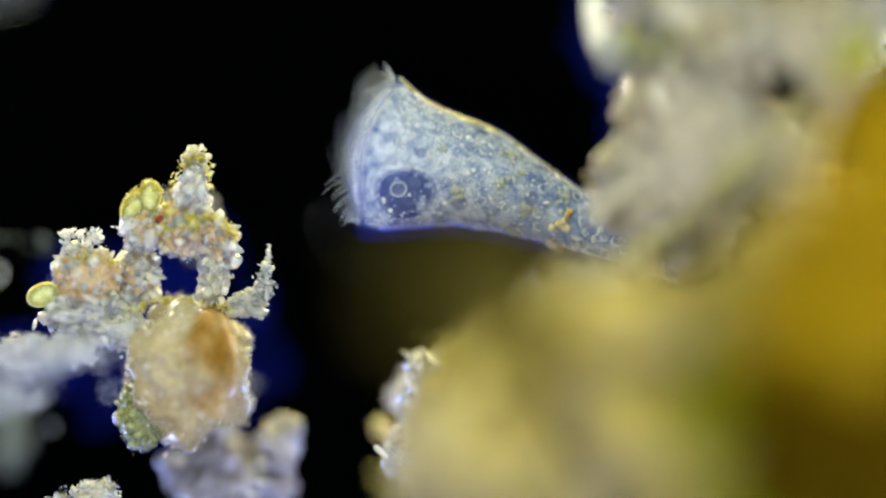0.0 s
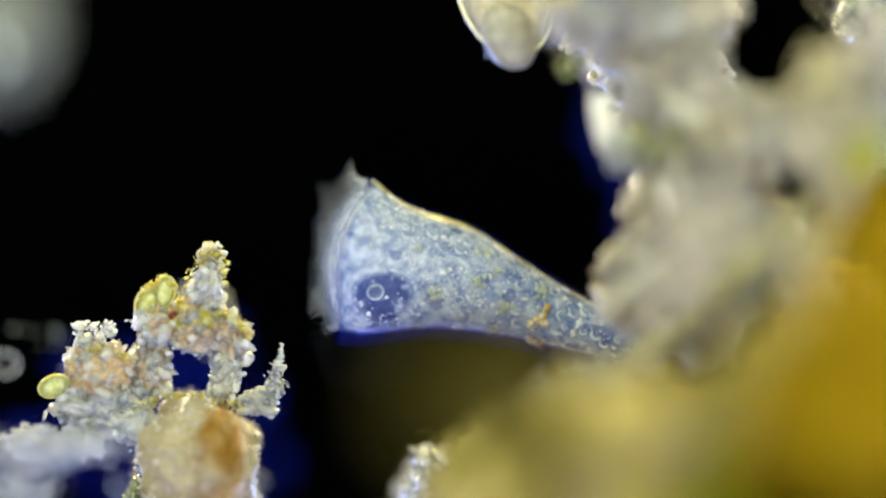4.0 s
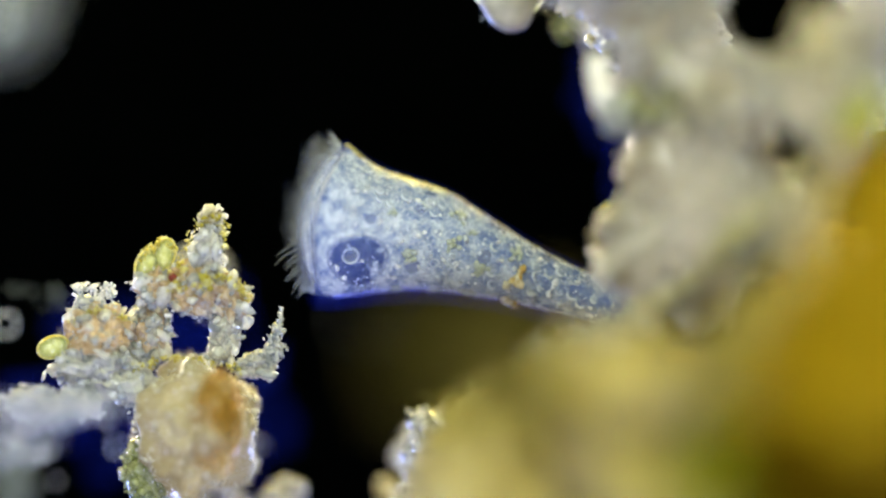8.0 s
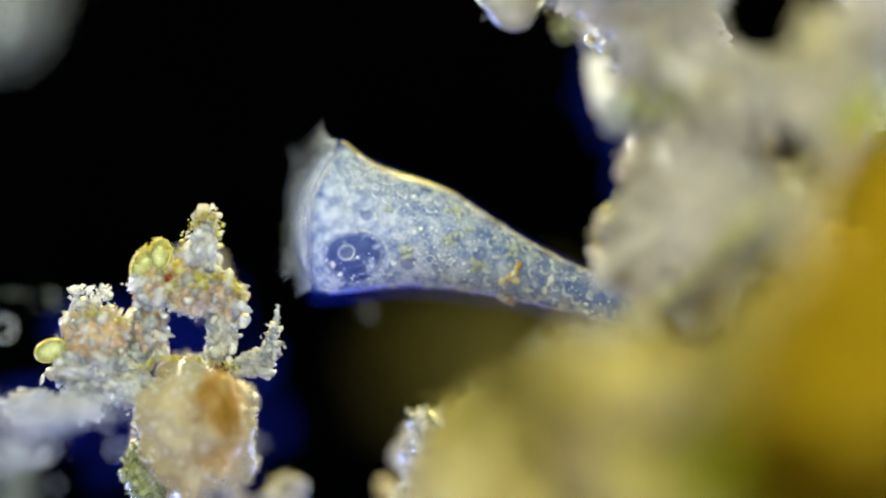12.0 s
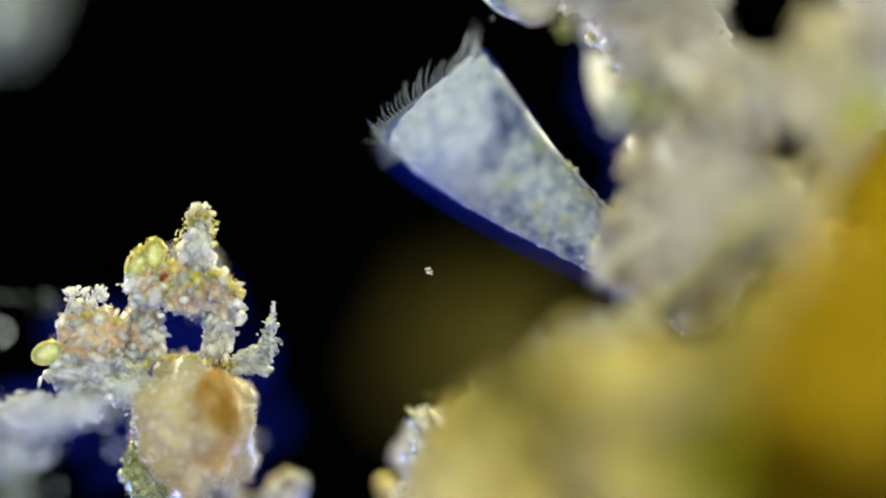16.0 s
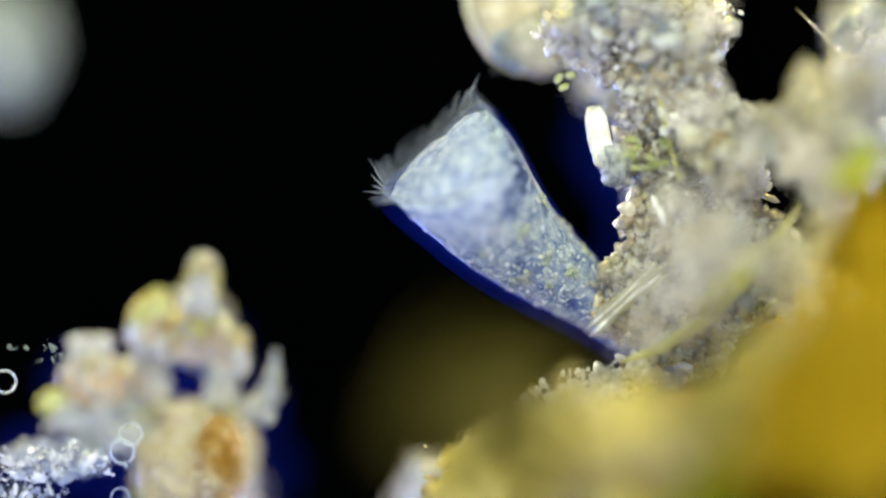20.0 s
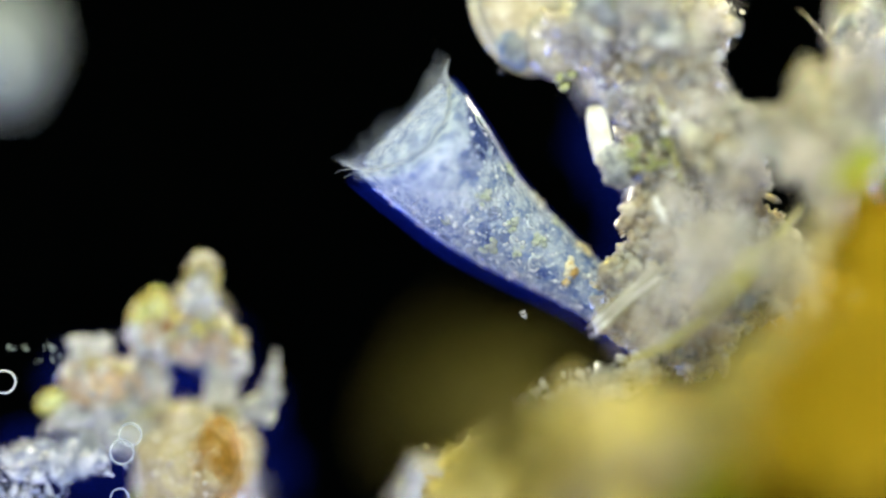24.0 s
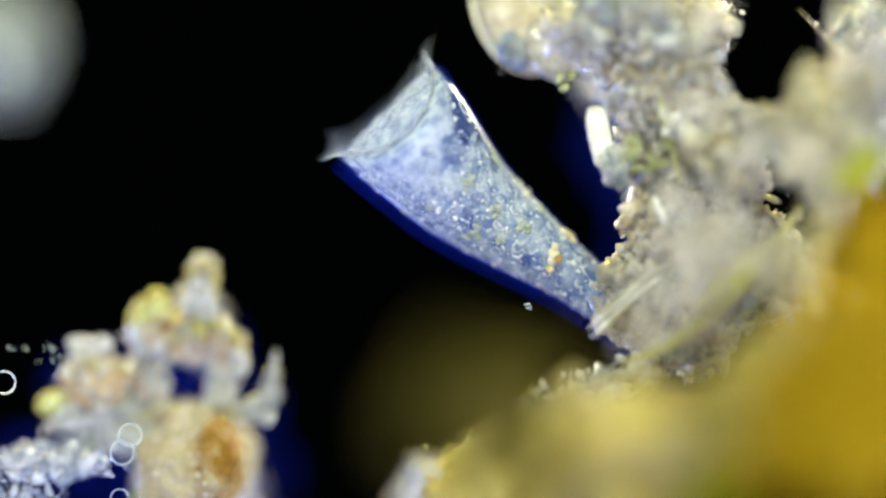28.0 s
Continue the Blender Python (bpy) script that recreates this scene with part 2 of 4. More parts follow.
halo_film = matter("blue_halo", [(0.01, 0.03, 0.50), (0.02, 0.05, 0.80)], 7, 40, clear=0.987, gloss=0, through_light=0.5, bump=0)
plasm = matter("cytoplasm", [(0.09, 0.14, 0.33), (0.17, 0.24, 0.40), (0.34, 0.40, 0.50), (0.50, 0.55, 0.60), (0.74, 0.78, 0.79)], 40, 230, clear=0.1, gloss=0, through_light=0.5, bump=0.4, spread=0.36, along=(0.08, 0.46, -0.05, 0.08))
mouth_plasm = matter("mouth_contents", [(0.24, 0.29, 0.48), (0.38, 0.43, 0.60), (0.52, 0.56, 0.70), (0.72, 0.75, 0.82)], 40, 240, clear=0.15, gloss=0, through_light=0.5, bump=0.4, spread=0.36)
fringe_amber = matter("amber_fringe", [(0.66, 0.56, 0.06), (0.86, 0.78, 0.20)], 20, 90, clear=0.25, gloss=0)
food_pale = matter("pale_food", [(0.54, 0.60, 0.42), (0.72, 0.77, 0.58), (0.92, 0.94, 0.84)], 60, 260, gloss=0.3, rough=0.3, clear=0.35)
granule_pale = matter("pale_granule", [(0.55, 0.60, 0.66), (0.80, 0.82, 0.82), (0.95, 0.95, 0.92)], 60, 300, islands=0.7, gloss=0.4, rough=0.25)
vacuole_blue = matter("blue_vacuole", [(0.06, 0.10, 0.34), (0.09, 0.14, 0.40), (0.14, 0.20, 0.46)], 9, 60, clear=0.66, gloss=0, spread=0.4)
vacuole_deep = matter("deep_blue_vacuole", [(0.04, 0.08, 0.28), (0.12, 0.18, 0.40)], 30, 120, clear=0.58, gloss=0, spread=0.4)
vacuole_ring_glint = matter("pale_ring_glint", [(0.62, 0.68, 0.76), (0.92, 0.94, 0.94)], 20, 100, clear=0.15, gloss=0.3, rough=0.2)
vacuole_soft = matter("soft_vacuole", [(0.34, 0.40, 0.54), (0.52, 0.57, 0.66)], 40, 160, clear=0.6, gloss=0, spread=0.3)
veil_cream = matter("cream_veil", [(0.44, 0.42, 0.26), (0.58, 0.54, 0.40), (0.70, 0.66, 0.54)], 10, 90, clear=0.70, gloss=0, through_light=0.6)
rim_bright = matter("rim", [(0.50, 0.55, 0.66), (0.76, 0.80, 0.84)], 40, 200, clear=0.92, gloss=0)
plate = matter("membranelle", [(0.40, 0.46, 0.58), (0.66, 0.70, 0.76)], 40, 200, clear=0.88, gloss=0)
cell_wall = matter("cell_wall", [(0.50, 0.56, 0.60), (0.74, 0.78, 0.80)], 40, 200, clear=0.7, gloss=0.2)
cilium_mat = matter("cilium", [(0.34, 0.40, 0.50), (0.62, 0.67, 0.70)], 30, 100, clear=0.84, gloss=0)
orange_food = matter("orange_food", [(0.62, 0.40, 0.10), (0.86, 0.70, 0.36), (0.96, 0.90, 0.68)], 90, 240, gloss=0.4, rough=0.25, spread=0.3, islands=0.4)

haze_cream = matter("cream_haze", [(0.46, 0.52, 0.46), (0.70, 0.66, 0.54), (0.62, 0.60, 0.64), (0.80, 0.70, 0.54), (0.72, 0.66, 0.50)], 7, 60, through_light=0.6, gloss=0, bump=0.1, spread=0.26, clear=0.3)

haze_yellow = matter("yellow_haze", [(0.56, 0.49, 0.20), (0.74, 0.66, 0.33), (0.84, 0.79, 0.56)], 5, 60, through_light=0.6, gloss=0, bump=0.1, spread=0.3, clear=0.3)

patch_orange = matter("orange_patch", [(0.60, 0.42, 0.18), (0.72, 0.58, 0.36), (0.82, 0.74, 0.58)], 14, 110, bump=0.2, through_light=0.6, clear=0.55, gloss=0)

floc_left = matter("lilac_cream_floc", [(0.50, 0.34, 0.17), (0.66, 0.50, 0.33), (0.72, 0.61, 0.50), (0.90, 0.86, 0.81)], 14, 110, islands=0.3, through_light=0.6, spread=0.34, clear=0.3, bump=0.25)

grit_blue = matter("bluish_grit", [(0.28, 0.31, 0.40), (0.50, 0.52, 0.57), (0.82, 0.82, 0.83)], 26, 150, islands=0.6, through_light=0.6, clear=0.2)

# for the painted yellow fringe, and for real amber grit and cell edges
amber_fringe_grit = matter("amber_fringe_grit", [(0.56, 0.48, 0.05), (0.70, 0.62, 0.12), (0.84, 0.80, 0.36)], 26, 150, islands=0.6, through_light=0.7, clear=0.3, gloss=0.2)


def glass_mat():
    mat = bpy.data.materials.new("slide_glass")
    mat.use_nodes = True
    nt = mat.node_tree
    nt.nodes.clear()
    out, mix = nt.nodes.new("ShaderNodeOutputMaterial"), nt.nodes.new("ShaderNodeMixShader")
    clear, film = nt.nodes.new("ShaderNodeBsdfTransparent"), nt.nodes.new("ShaderNodeBsdfDiffuse")
    smear = nt.nodes.new("ShaderNodeTexNoise")
    smear.inputs["Scale"].default_value, smear.inputs["Detail"].default_value = 2.5, 4
    ramp = nt.nodes.new("ShaderNodeMapRange")
    ramp.inputs["From Min"].default_value, ramp.inputs["From Max"].default_value = 0.35, 0.75
    ramp.inputs["To Min"].default_value, ramp.inputs["To Max"].default_value = 0.00002, 0.00025
    co = nt.nodes.new("ShaderNodeTexCoord")
    nt.links.new(co.outputs["Object"], smear.inputs["Vector"])
    nt.links.new(smear.outputs["Fac"], ramp.inputs["Value"])
    nt.links.new(ramp.outputs[0], mix.inputs[0])
    film.inputs["Color"].default_value = (0.5, 0.55, 0.5, 1)
    nt.links.new(clear.outputs[0], mix.inputs[1])
    nt.links.new(film.outputs[0], mix.inputs[2])
    nt.links.new(mix.outputs[0], out.inputs["Surface"])
    return mat


slide_glass = glass_mat()
stop_black = matter("black_stop", [(0.00005, 0.00008, 0.00007), (0.0001, 0.00018, 0.00015)], 3, 30, gloss=0.0, through_light=0.0)

# ---- the slide and the black stop of the condenser under it ----
bm = bmesh.new()
bmesh.ops.create_cube(bm, size=1)
bmesh.ops.scale(bm, vec=(14, 12, 0.3), verts=bm.verts)
bmesh.ops.bevel(bm, geom=bm.edges[:], offset=0.03, segments=2, affect="EDGES")
me = bpy.data.meshes.new("ground")
bm.to_mesh(me)
bm.free()
me.materials.append(slide_glass)
slide = tagged(new("ground", me), "clear glass microscope slide under the water film", "slide", kind="structure")
slide.location.z = -0.15
slide.visible_shadow = False
bm = bmesh.new()
bmesh.ops.create_cone(bm, cap_ends=True, segments=96, radius1=3.2, radius2=3.2, depth=0.2)
bmesh.ops.bevel(bm, geom=[e for e in bm.edges if e.calc_face_angle(0) > 1], offset=0.02, segments=2, affect="EDGES")
me = bpy.data.meshes.new("backdrop")
bm.to_mesh(me)
bm.free()
me.materials.append(stop_black)
stop = tagged(new("backdrop", me), "matt black round stop below the slide", "light stop", kind="structure")
stop.location = (0, 0, -5.5)


# ---- the trumpet-shaped ciliate ----
# Four edges along the axis, as (place, distance from the axis): two across the bell, two through its depth.
UPPER = [(-0.34, 0.030), (-0.10, 0.046), (0.06, 0.057), (0.11, 0.062), (0.175, 0.073), (0.243, 0.090), (0.295, 0.104), (0.345, 0.117),
         (0.39, 0.119), (0.455, 0.117), (0.50, 0.122), (0.53, 0.134), (0.556, 0.146)]
LOWER = [(-0.34, -0.016), (-0.10, -0.020), (0.06, -0.024), (0.10, -0.027), (0.17, -0.035), (0.247, -0.044), (0.305, -0.054), (0.356, -0.067),
         (0.39, -0.080), (0.457, -0.113), (0.50, -0.130)]
FRONT = [(-0.34, 0.028), (-0.10, 0.032), (0.075, 0.037), (0.14, 0.041), (0.21, 0.045), (0.28, 0.051), (0.35, 0.059), (0.41, 0.075),
         (0.47, 0.094), (0.51, 0.104), (0.56, 0.114)]
BACK = [(-0.34, -0.030), (-0.10, -0.034), (0.06, -0.042), (0.13, -0.053), (0.18, -0.066), (0.267, -0.090), (0.34, -0.108), (0.40, -0.118),
        (0.465, -0.121), (0.54, -0.125), (0.60, -0.124)]
BELL = 0.530                                   # where the rim would lie if it were level
LEAN_UP, LEAN_FRONT, SADDLE = 0.14, -0.09, 0.044   # the rim slants both ways and swings forward at front and back


def edge(table, x):
    a = np.array(table)
    return float(np.mean([np.interp(x + d, a[:, 0], a[:, 1]) for d in (-0.018, -0.009, 0, 0.009, 0.018)]))


def section(s):
    """Centre and half width across the bell, centre and half width through its depth."""
    t = max(0.0, (s - 0.30) / (BELL - 0.30)) ** 2
    up, lo, fr, bk = edge(UPPER, s + 0.020 * t), edge(LOWER, s - 0.019 * t), edge(FRONT, s + 0.034 * t), edge(BACK, s + 0.054 * t)
    return (up + lo) / 2, (up - lo) / 2, (fr + bk) / 2, (fr - bk) / 2


def wall(s, a, k=1.0, ahead=0.0):
    """Places on the skin at s along the axis and the angles a round it: 0 is the front, a quarter turn the upper edge."""
    ch, wh, cz, wz = section(s)
    a = np.asarray(a, dtype=float)
    t = max(0.0, (s - 0.30) / (BELL - 0.30)) ** 2
    dh, dz = wh * np.sin(a), wz * np.cos(a)
    swing = LEAN_UP * dh + LEAN_FRONT * dz + SADDLE * np.cos(a) ** 2
    return np.stack([s + ahead + t * swing, -(ch + k * dh), cz + k * dz], -1)


def mouth(u, k, bulge=0.012):
    """A place on the mouth field: u the turn, k 1 at the rim and 0 in the middle."""
    ch, wh, cz, wz = section(BELL)
    dh, dz = wh * k * np.sin(u), wz * k * np.cos(u)
    return np.stack([BELL + 0.006 + LEAN_UP * dh + LEAN_FRONT * dz + SADDLE * (k * np.cos(u)) ** 2 + bulge * (1 - k * k), -(ch + dh), cz + dz], -1)


def net(rows, close=False):
    """Rings of equal length joined by triangles; close ends them with fans."""
    n, m = len(rows), len(rows[0])
    i, j = np.meshgrid(np.arange(n - 1), np.arange(m), indexing="ij")
    k = (j + 1) % m
    a, b, c, d = i * m + j, i * m + k, (i + 1) * m + k, (i + 1) * m + j
    f = [np.stack([a, b, c], -1).reshape(-1, 3), np.stack([a, c, d], -1).reshape(-1, 3)]
    v = list(rows)
    if close:
        v += [np.mean(rows[0], 0)[None], np.mean(rows[-1], 0)[None]]
        j = np.arange(m)
        k = (j + 1) % m
        f += [np.stack([np.full(m, n * m), k, j], 1), np.stack([np.full(m, n * m + 1), (n - 1) * m + j, (n - 1) * m + k], 1)]
    return np.concatenate(v), np.concatenate(f)


def seat(s, a, k=0.96):
    """A pose on the skin: x along the bell, y round it, z straight out."""
    p, ahead, on = wall(s, a, k), wall(s + 0.004, a, k), wall(s, a + 0.03, k)
    x = Vector(ahead - p).normalized()
    z = x.cross(Vector(on - p)).normalized()
    if z.dot(Vector(p) - Vector(wall(s, a, 0.0))) < 0:
        z = -z
    y = z.cross(x)
    return Matrix.Translation(p) @ Matrix((x, y, z)).transposed().to_4x4()


def angle_front(s, h):
    ch, wh, cz, wz = section(s)
    return math.asin(max(-0.95, min(0.95, (h - ch) / wh)))


def angle_under(s, z):
    ch, wh, cz, wz = section(s)
    return -math.acos(max(-0.95, min(0.95, (z - cz) / wz)))


BEATS = []


def build_ciliate():
    base = thing("trumpet_ciliate", place(1088, 560), "translucent blue-grey trumpet-shaped ciliate anchored in the debris", "microorganism")
    rng = np.random.default_rng(4)
    turn = np.linspace(0, 2 * np.pi, 138, endpoint=False)
    rings = [wall(s, turn, 1 + 0.006 * np.cos(turn * 46)) for s in np.linspace(-0.05, 0.500, 58)]
    body = part("pellicle", mesh_of("pellicle", *net(rings), pellicle), base, "thin clear bluish skin with fine lengthwise ridges")
    # the lip rolls inwards over the rim
    rings = rings[-1:] + [wall(s, turn) for s in (0.510, 0.520, BELL)] + [wall(BELL, turn, 1 - 0.10 * (1 - math.cos(q)), 0.011 * math.sin(q)) for q in np.linspace(0.2, 1.2, 5)]
    part("lip", mesh_of("lip", *net(rings), lip_skin), base, "clear blue rolled lip of the mouth")
    # mouth field with its funnel, and the contents under it
    u = np.linspace(0, 2 * np.pi, 96, endpoint=False)
    rows = []
    for k in np.linspace(0.93, 0.03, 16):
        p = mouth(u, k, 0.054)
        p[:, 0] -= np.exp(-((p[:, 1] - 0.06) ** 2 + (p[:, 2] - 0.03) ** 2) / 0.0012) * 0.04
        rows.append(p)
    part("mouth_field", mesh_of("mouth_field", *net(rows), mouth_skin), base, "clear saddle-shaped mouth field with a sunken funnel")
    rows = []
    for k in np.linspace(0.84, 0.03, 18):
        p = mouth(u, k, 0.048)
        p[:, 0] -= 0.007 - 0.010 * fbm(p * 40, 8)
        rows.append(p)
    part("mouth_floor", mesh_of("mouth_floor", *net(rows), mouth_plasm), base, "mottled blue contents under the mouth field")
    ring = wall(BELL, np.linspace(0, 2 * np.pi, 150), 0.93, 0.011)
    part("rim", mesh_of("rim", *tube(ring, [0.0013] * 150, 6), rim_bright), body, "bright thin rim of the mouth")
    ring = mouth(np.linspace(0, 2 * np.pi, 150), 0.91) + 0.0016 * np.stack([np.sin(np.linspace(0, 2 * np.pi, 150) * 34)] * 3, 1)
    part("inner_rim", mesh_of("inner_rim", *tube(ring, [0.0014] * 150, 6), rim_bright), body, "fine scalloped line inside the rim")
    # yellow tube in place of the bright colour fringe on the upper edge
    line = [wall(s, np.pi / 2 + 0.05, 1.003) for s in np.linspace(0.02, BELL, 60)]
    part("edge_fringe", mesh_of("edge_fringe", *tube(line, [0.0008 + 0.0010 * q for q in np.linspace(0, 1, 60)], 6), fringe_amber), body, "thin yellow line painting the bright fringe of the upper edge")
    band = []
    for a in np.linspace(0, 2 * np.pi, 72, endpoint=False):
        p = [mouth(np.array([a + 0.02 * j]), k)[0] + np.array((0.004, 0, 0)) for j, k in enumerate((1.0, 0.95, 0.90, 0.87))]
        band.append(tube(p, [0.0014, 0.0010, 0.0007, 0.0004], 4))
    part("membranelle_band", mesh_of("membranelle_band", *merge(band), plate), base, "ring of short pale plates round the mouth", kind="stuff")
    # tufts of cilia, which beat
    tufts = 44
    mid = mouth(np.array([0.0]), 0.0)[0]
    for i in range(tufts):
        a0 = 2 * np.pi * i / tufts
        root = wall(BELL, a0, 0.98, 0.010)
        away = root - mid
        away[0] = 0
        away /= np.linalg.norm(away)
        side = np.cross(away, (1, 0, 0))
        hairs = []
        reach = rng.uniform(0.036, 0.060) * (0.75 if max(abs(math.sin(a0)), abs(math.cos(a0))) > 0.93 else 1.0)
        for j in range(2):
            a = a0 + (j - 0.5) / 2 * 2 * np.pi / tufts
            p0 = wall(BELL, a, 0.98, 0.010) - root
            long = reach * rng.uniform(0.75, 1.2)
            d = np.array((0.80, 0, 0)) + away * (0.30 if abs(math.sin(a0)) < 0.8 else 0.10) + side * rng.normal(0.22, 0.07)
            bend = away * 0.10 + side * 0.50 + np.array((-0.20, 0, 0))
            pts = [p0 + long * (d * q + bend * q * q) for q in (0, 0.3, 0.6, 0.85, 1.0)]
            hairs.append(tube(pts, [0.0010, 0.0010, 0.0009, 0.0007, 0.0003], 4))
        tuft = part("cilia_tuft", mesh_of("cilia_tuft", *merge(hairs), cilium_mat), base, "tuft of fine pale cilia")
        tuft.location = root
        BEATS.append((tuft, root, a0, side))
    # blue shells paint the lens's blue halo round the cell, thicker below and behind
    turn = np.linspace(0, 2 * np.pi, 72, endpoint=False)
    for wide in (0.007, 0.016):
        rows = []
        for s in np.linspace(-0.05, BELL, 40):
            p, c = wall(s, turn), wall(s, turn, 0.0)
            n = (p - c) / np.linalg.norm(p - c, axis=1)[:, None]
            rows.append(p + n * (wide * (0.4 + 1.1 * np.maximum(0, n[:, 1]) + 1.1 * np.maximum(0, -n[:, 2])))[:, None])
        part("halo_shell", mesh_of("halo_shell", *net(rows), halo_blue), base, "thin clear blue shell painting the halo round the cell")
    # soft contents
    turn = np.linspace(0, 2 * np.pi, 120, endpoint=False)
    v, f = net([wall(s, turn, 0.965) for s in np.linspace(-0.047, BELL - 0.006, 96)], True)
    part("cytoplasm", mesh_of("cytoplasm", v + 0.006 * np.stack([fbm(v * 60, 5 + k) for k in range(3)], 1), f, plasm), base, "mottled blue-grey cell contents")

    # vacuoles and food under the clear skin, doubled on the two sides the camera sees
    def patch(s0, a0, r, deep=0.984):
        """A round, slightly lobed blister that follows the curve of the bell."""
        ch, wh, cz, wz = section(s0)
        girth = math.hypot(wh * math.cos(a0), wz * math.sin(a0))
        rows = []
        for q in (1.0, 0.85, 0.65, 0.45, 0.25, 0.05):
            rows.append(np.array([wall(s0 + 0.9 * r * q * (1 + 0.06 * math.sin(3 * t + 1)) * math.cos(t), a0 + r * q * (1 + 0.06 * math.sin(3 * t + 1)) * math.sin(t) / girth, deep) for t in np.linspace(0, 2 * np.pi, 28, endpoint=False)]))
        return net(rows)

    def circlet(s0, a0, r, thin=0.0018):
        m = seat(s0, a0, 0.99)
        return tube([m @ Vector((r * math.cos(q), r * math.sin(q), 0.0015)) for q in np.linspace(0, 2 * np.pi, 30)], [thin] * 30, 6)
    bag = part("contractile_vacuole", mesh_of("contractile_vacuole", *patch(0.455, angle_front(0.455, -0.052), 0.046), vacuole_blue), base, "large round deep blue vacuole")
    part("vacuole_skin", mesh_of("vacuole_skin", *patch(0.455, angle_front(0.455, -0.052), 0.054, 0.990), vacuole_blue), bag)
    part("ring", mesh_of("ring", *circlet(0.468, angle_front(0.468, -0.044), 0.014), vacuole_ring_glint), bag, "pale ring on the vacuole")
    part("spot", mesh_of("spot", *patch(0.468, angle_front(0.468, -0.044), 0.013, 0.994), vacuole_soft), bag, "pale blue spot in the ring")
    part("vacuole", mesh_of("vacuole", *patch(0.452, angle_under(0.452, 0.028), 0.034), vacuole_blue), base, "round pale blue vacuole near the rim")
    taken = []
    foods = [(0.184, angle_front(0.184, 0.012), 0.021, orange_food, "orange-yellow lumpy food vacuole"), (0.185, angle_under(0.185, 0.001), 0.022, orange_food, "orange-yellow lumpy food vacuole")]
    foods += [(s, angle_front(s, h), r, food_pale, "pale yellow-green food vacuole") for s, h, r in ((0.317, 0.086, 0.014), (0.376, -0.010, 0.017), (0.318, 0.030, 0.014), (0.254, 0.003, 0.014), (0.20, 0.050, 0.014), (0.285, 0.062, 0.009), (0.42, 0.055, 0.010))]
    foods += [(s, angle_under(s, z), r, food_pale, "pale yellow-green food vacuole") for s, z, r in ((0.317, -0.070, 0.016), (0.387, -0.004, 0.015), (0.314, -0.012, 0.014), (0.26, 0.0, 0.015), (0.274, -0.044, 0.011), (0.405, -0.088, 0.011))]
    for k, (s, a, r, mat, label) in enumerate(foods):
        grp = [lump((rng.normal(0, r * 0.40), rng.normal(0, r * 0.45), rng.normal(0, 0.0015)), (r * 0.33, r * 0.33, r * 0.26), 60 + 20 * k + j, 0.35, 2, 3) for j in range(12)]
        ob = part("food_vacuole", mesh_of("food_vacuole", *merge(grp), mat), base, label)
        ob.matrix_local = seat(s, a, 0.97)
        p = wall(s, a)
        taken.append((p[0], p[1], p[2], r))
    count = 0
    for k in range(900):
        s, a = rng.uniform(0.03, 0.46), rng.uniform(0, 2 * np.pi)
        if rng.random() > section(s)[1] / 0.12 or count > 260:
            continue
        r = rng.uniform(0.0045, 0.0095)
        p = wall(s, a)
        if any((p[0] - x) ** 2 + (p[1] - y) ** 2 + (p[2] - z) ** 2 < (d + r * 0.9) ** 2 for x, y, z, d in taken) or (s > 0.41 and math.cos(a) > 0 and math.sin(a) < 0.2):
            continue
        taken.append((p[0], p[1], p[2], r))
        count += 1
        if count % 5 < 3 or count % 10 == 3:
            # open arcs are the lit upper edges of vacuoles, shaped as pale crescents
            arc = 2 if count % 4 == 0 else rng.uniform(0.7, 1.2)
            girth = [r * (0.13 if arc == 2 else 0.34 * math.sin(math.pi * q) ** 0.7 + 0.05) for q in np.linspace(0, 1, 18)]
            vm = tube([(r * math.cos(t), r * math.sin(t), 0) for t in np.linspace(0, arc * np.pi, 18)], girth, 6)
            ob = part("vacuole_ring_glint", mesh_of("vacuole_ring_glint", *vm, vacuole_ring_glint), base)
            ob.matrix_local = seat(s, a, 0.99) @ Matrix.Rotation(rng.uniform(-0.8, 0.8) - 0.6, 4, "Z")
        elif count % 5 == 3:
            part("vacuole", mesh_of("vacuole", *patch(s, a, r * 2.1), vacuole_deep), base)
        else:
            ob = part("vacuole", mesh_of("vacuole", *lump((0, 0, 0), (r * 0.7, r * 0.6, r * 0.4), k, 0.3, 2, 3), granule_pale), base)
            ob.matrix_local = seat(s, a, 0.975)
    pts, sizes = [], []
    for k in range(7000):
        s = rng.uniform(-0.04, 0.50)
        if rng.random() > section(s)[1] / 0.13:
            continue
        pts.append(wall(s, rng.uniform(0, 2 * np.pi), 0.968))
        sizes.append(min(0.0046, 0.0005 + rng.exponential(0.0009 if k % 14 else 0.0024)))
    part("granules", mesh_of("granules", *crumbs(np.array(pts), sizes, 9), granule_pale), base, "scatter of tiny pale granules", kind="stuff")
    return base


ciliate = build_ciliate()


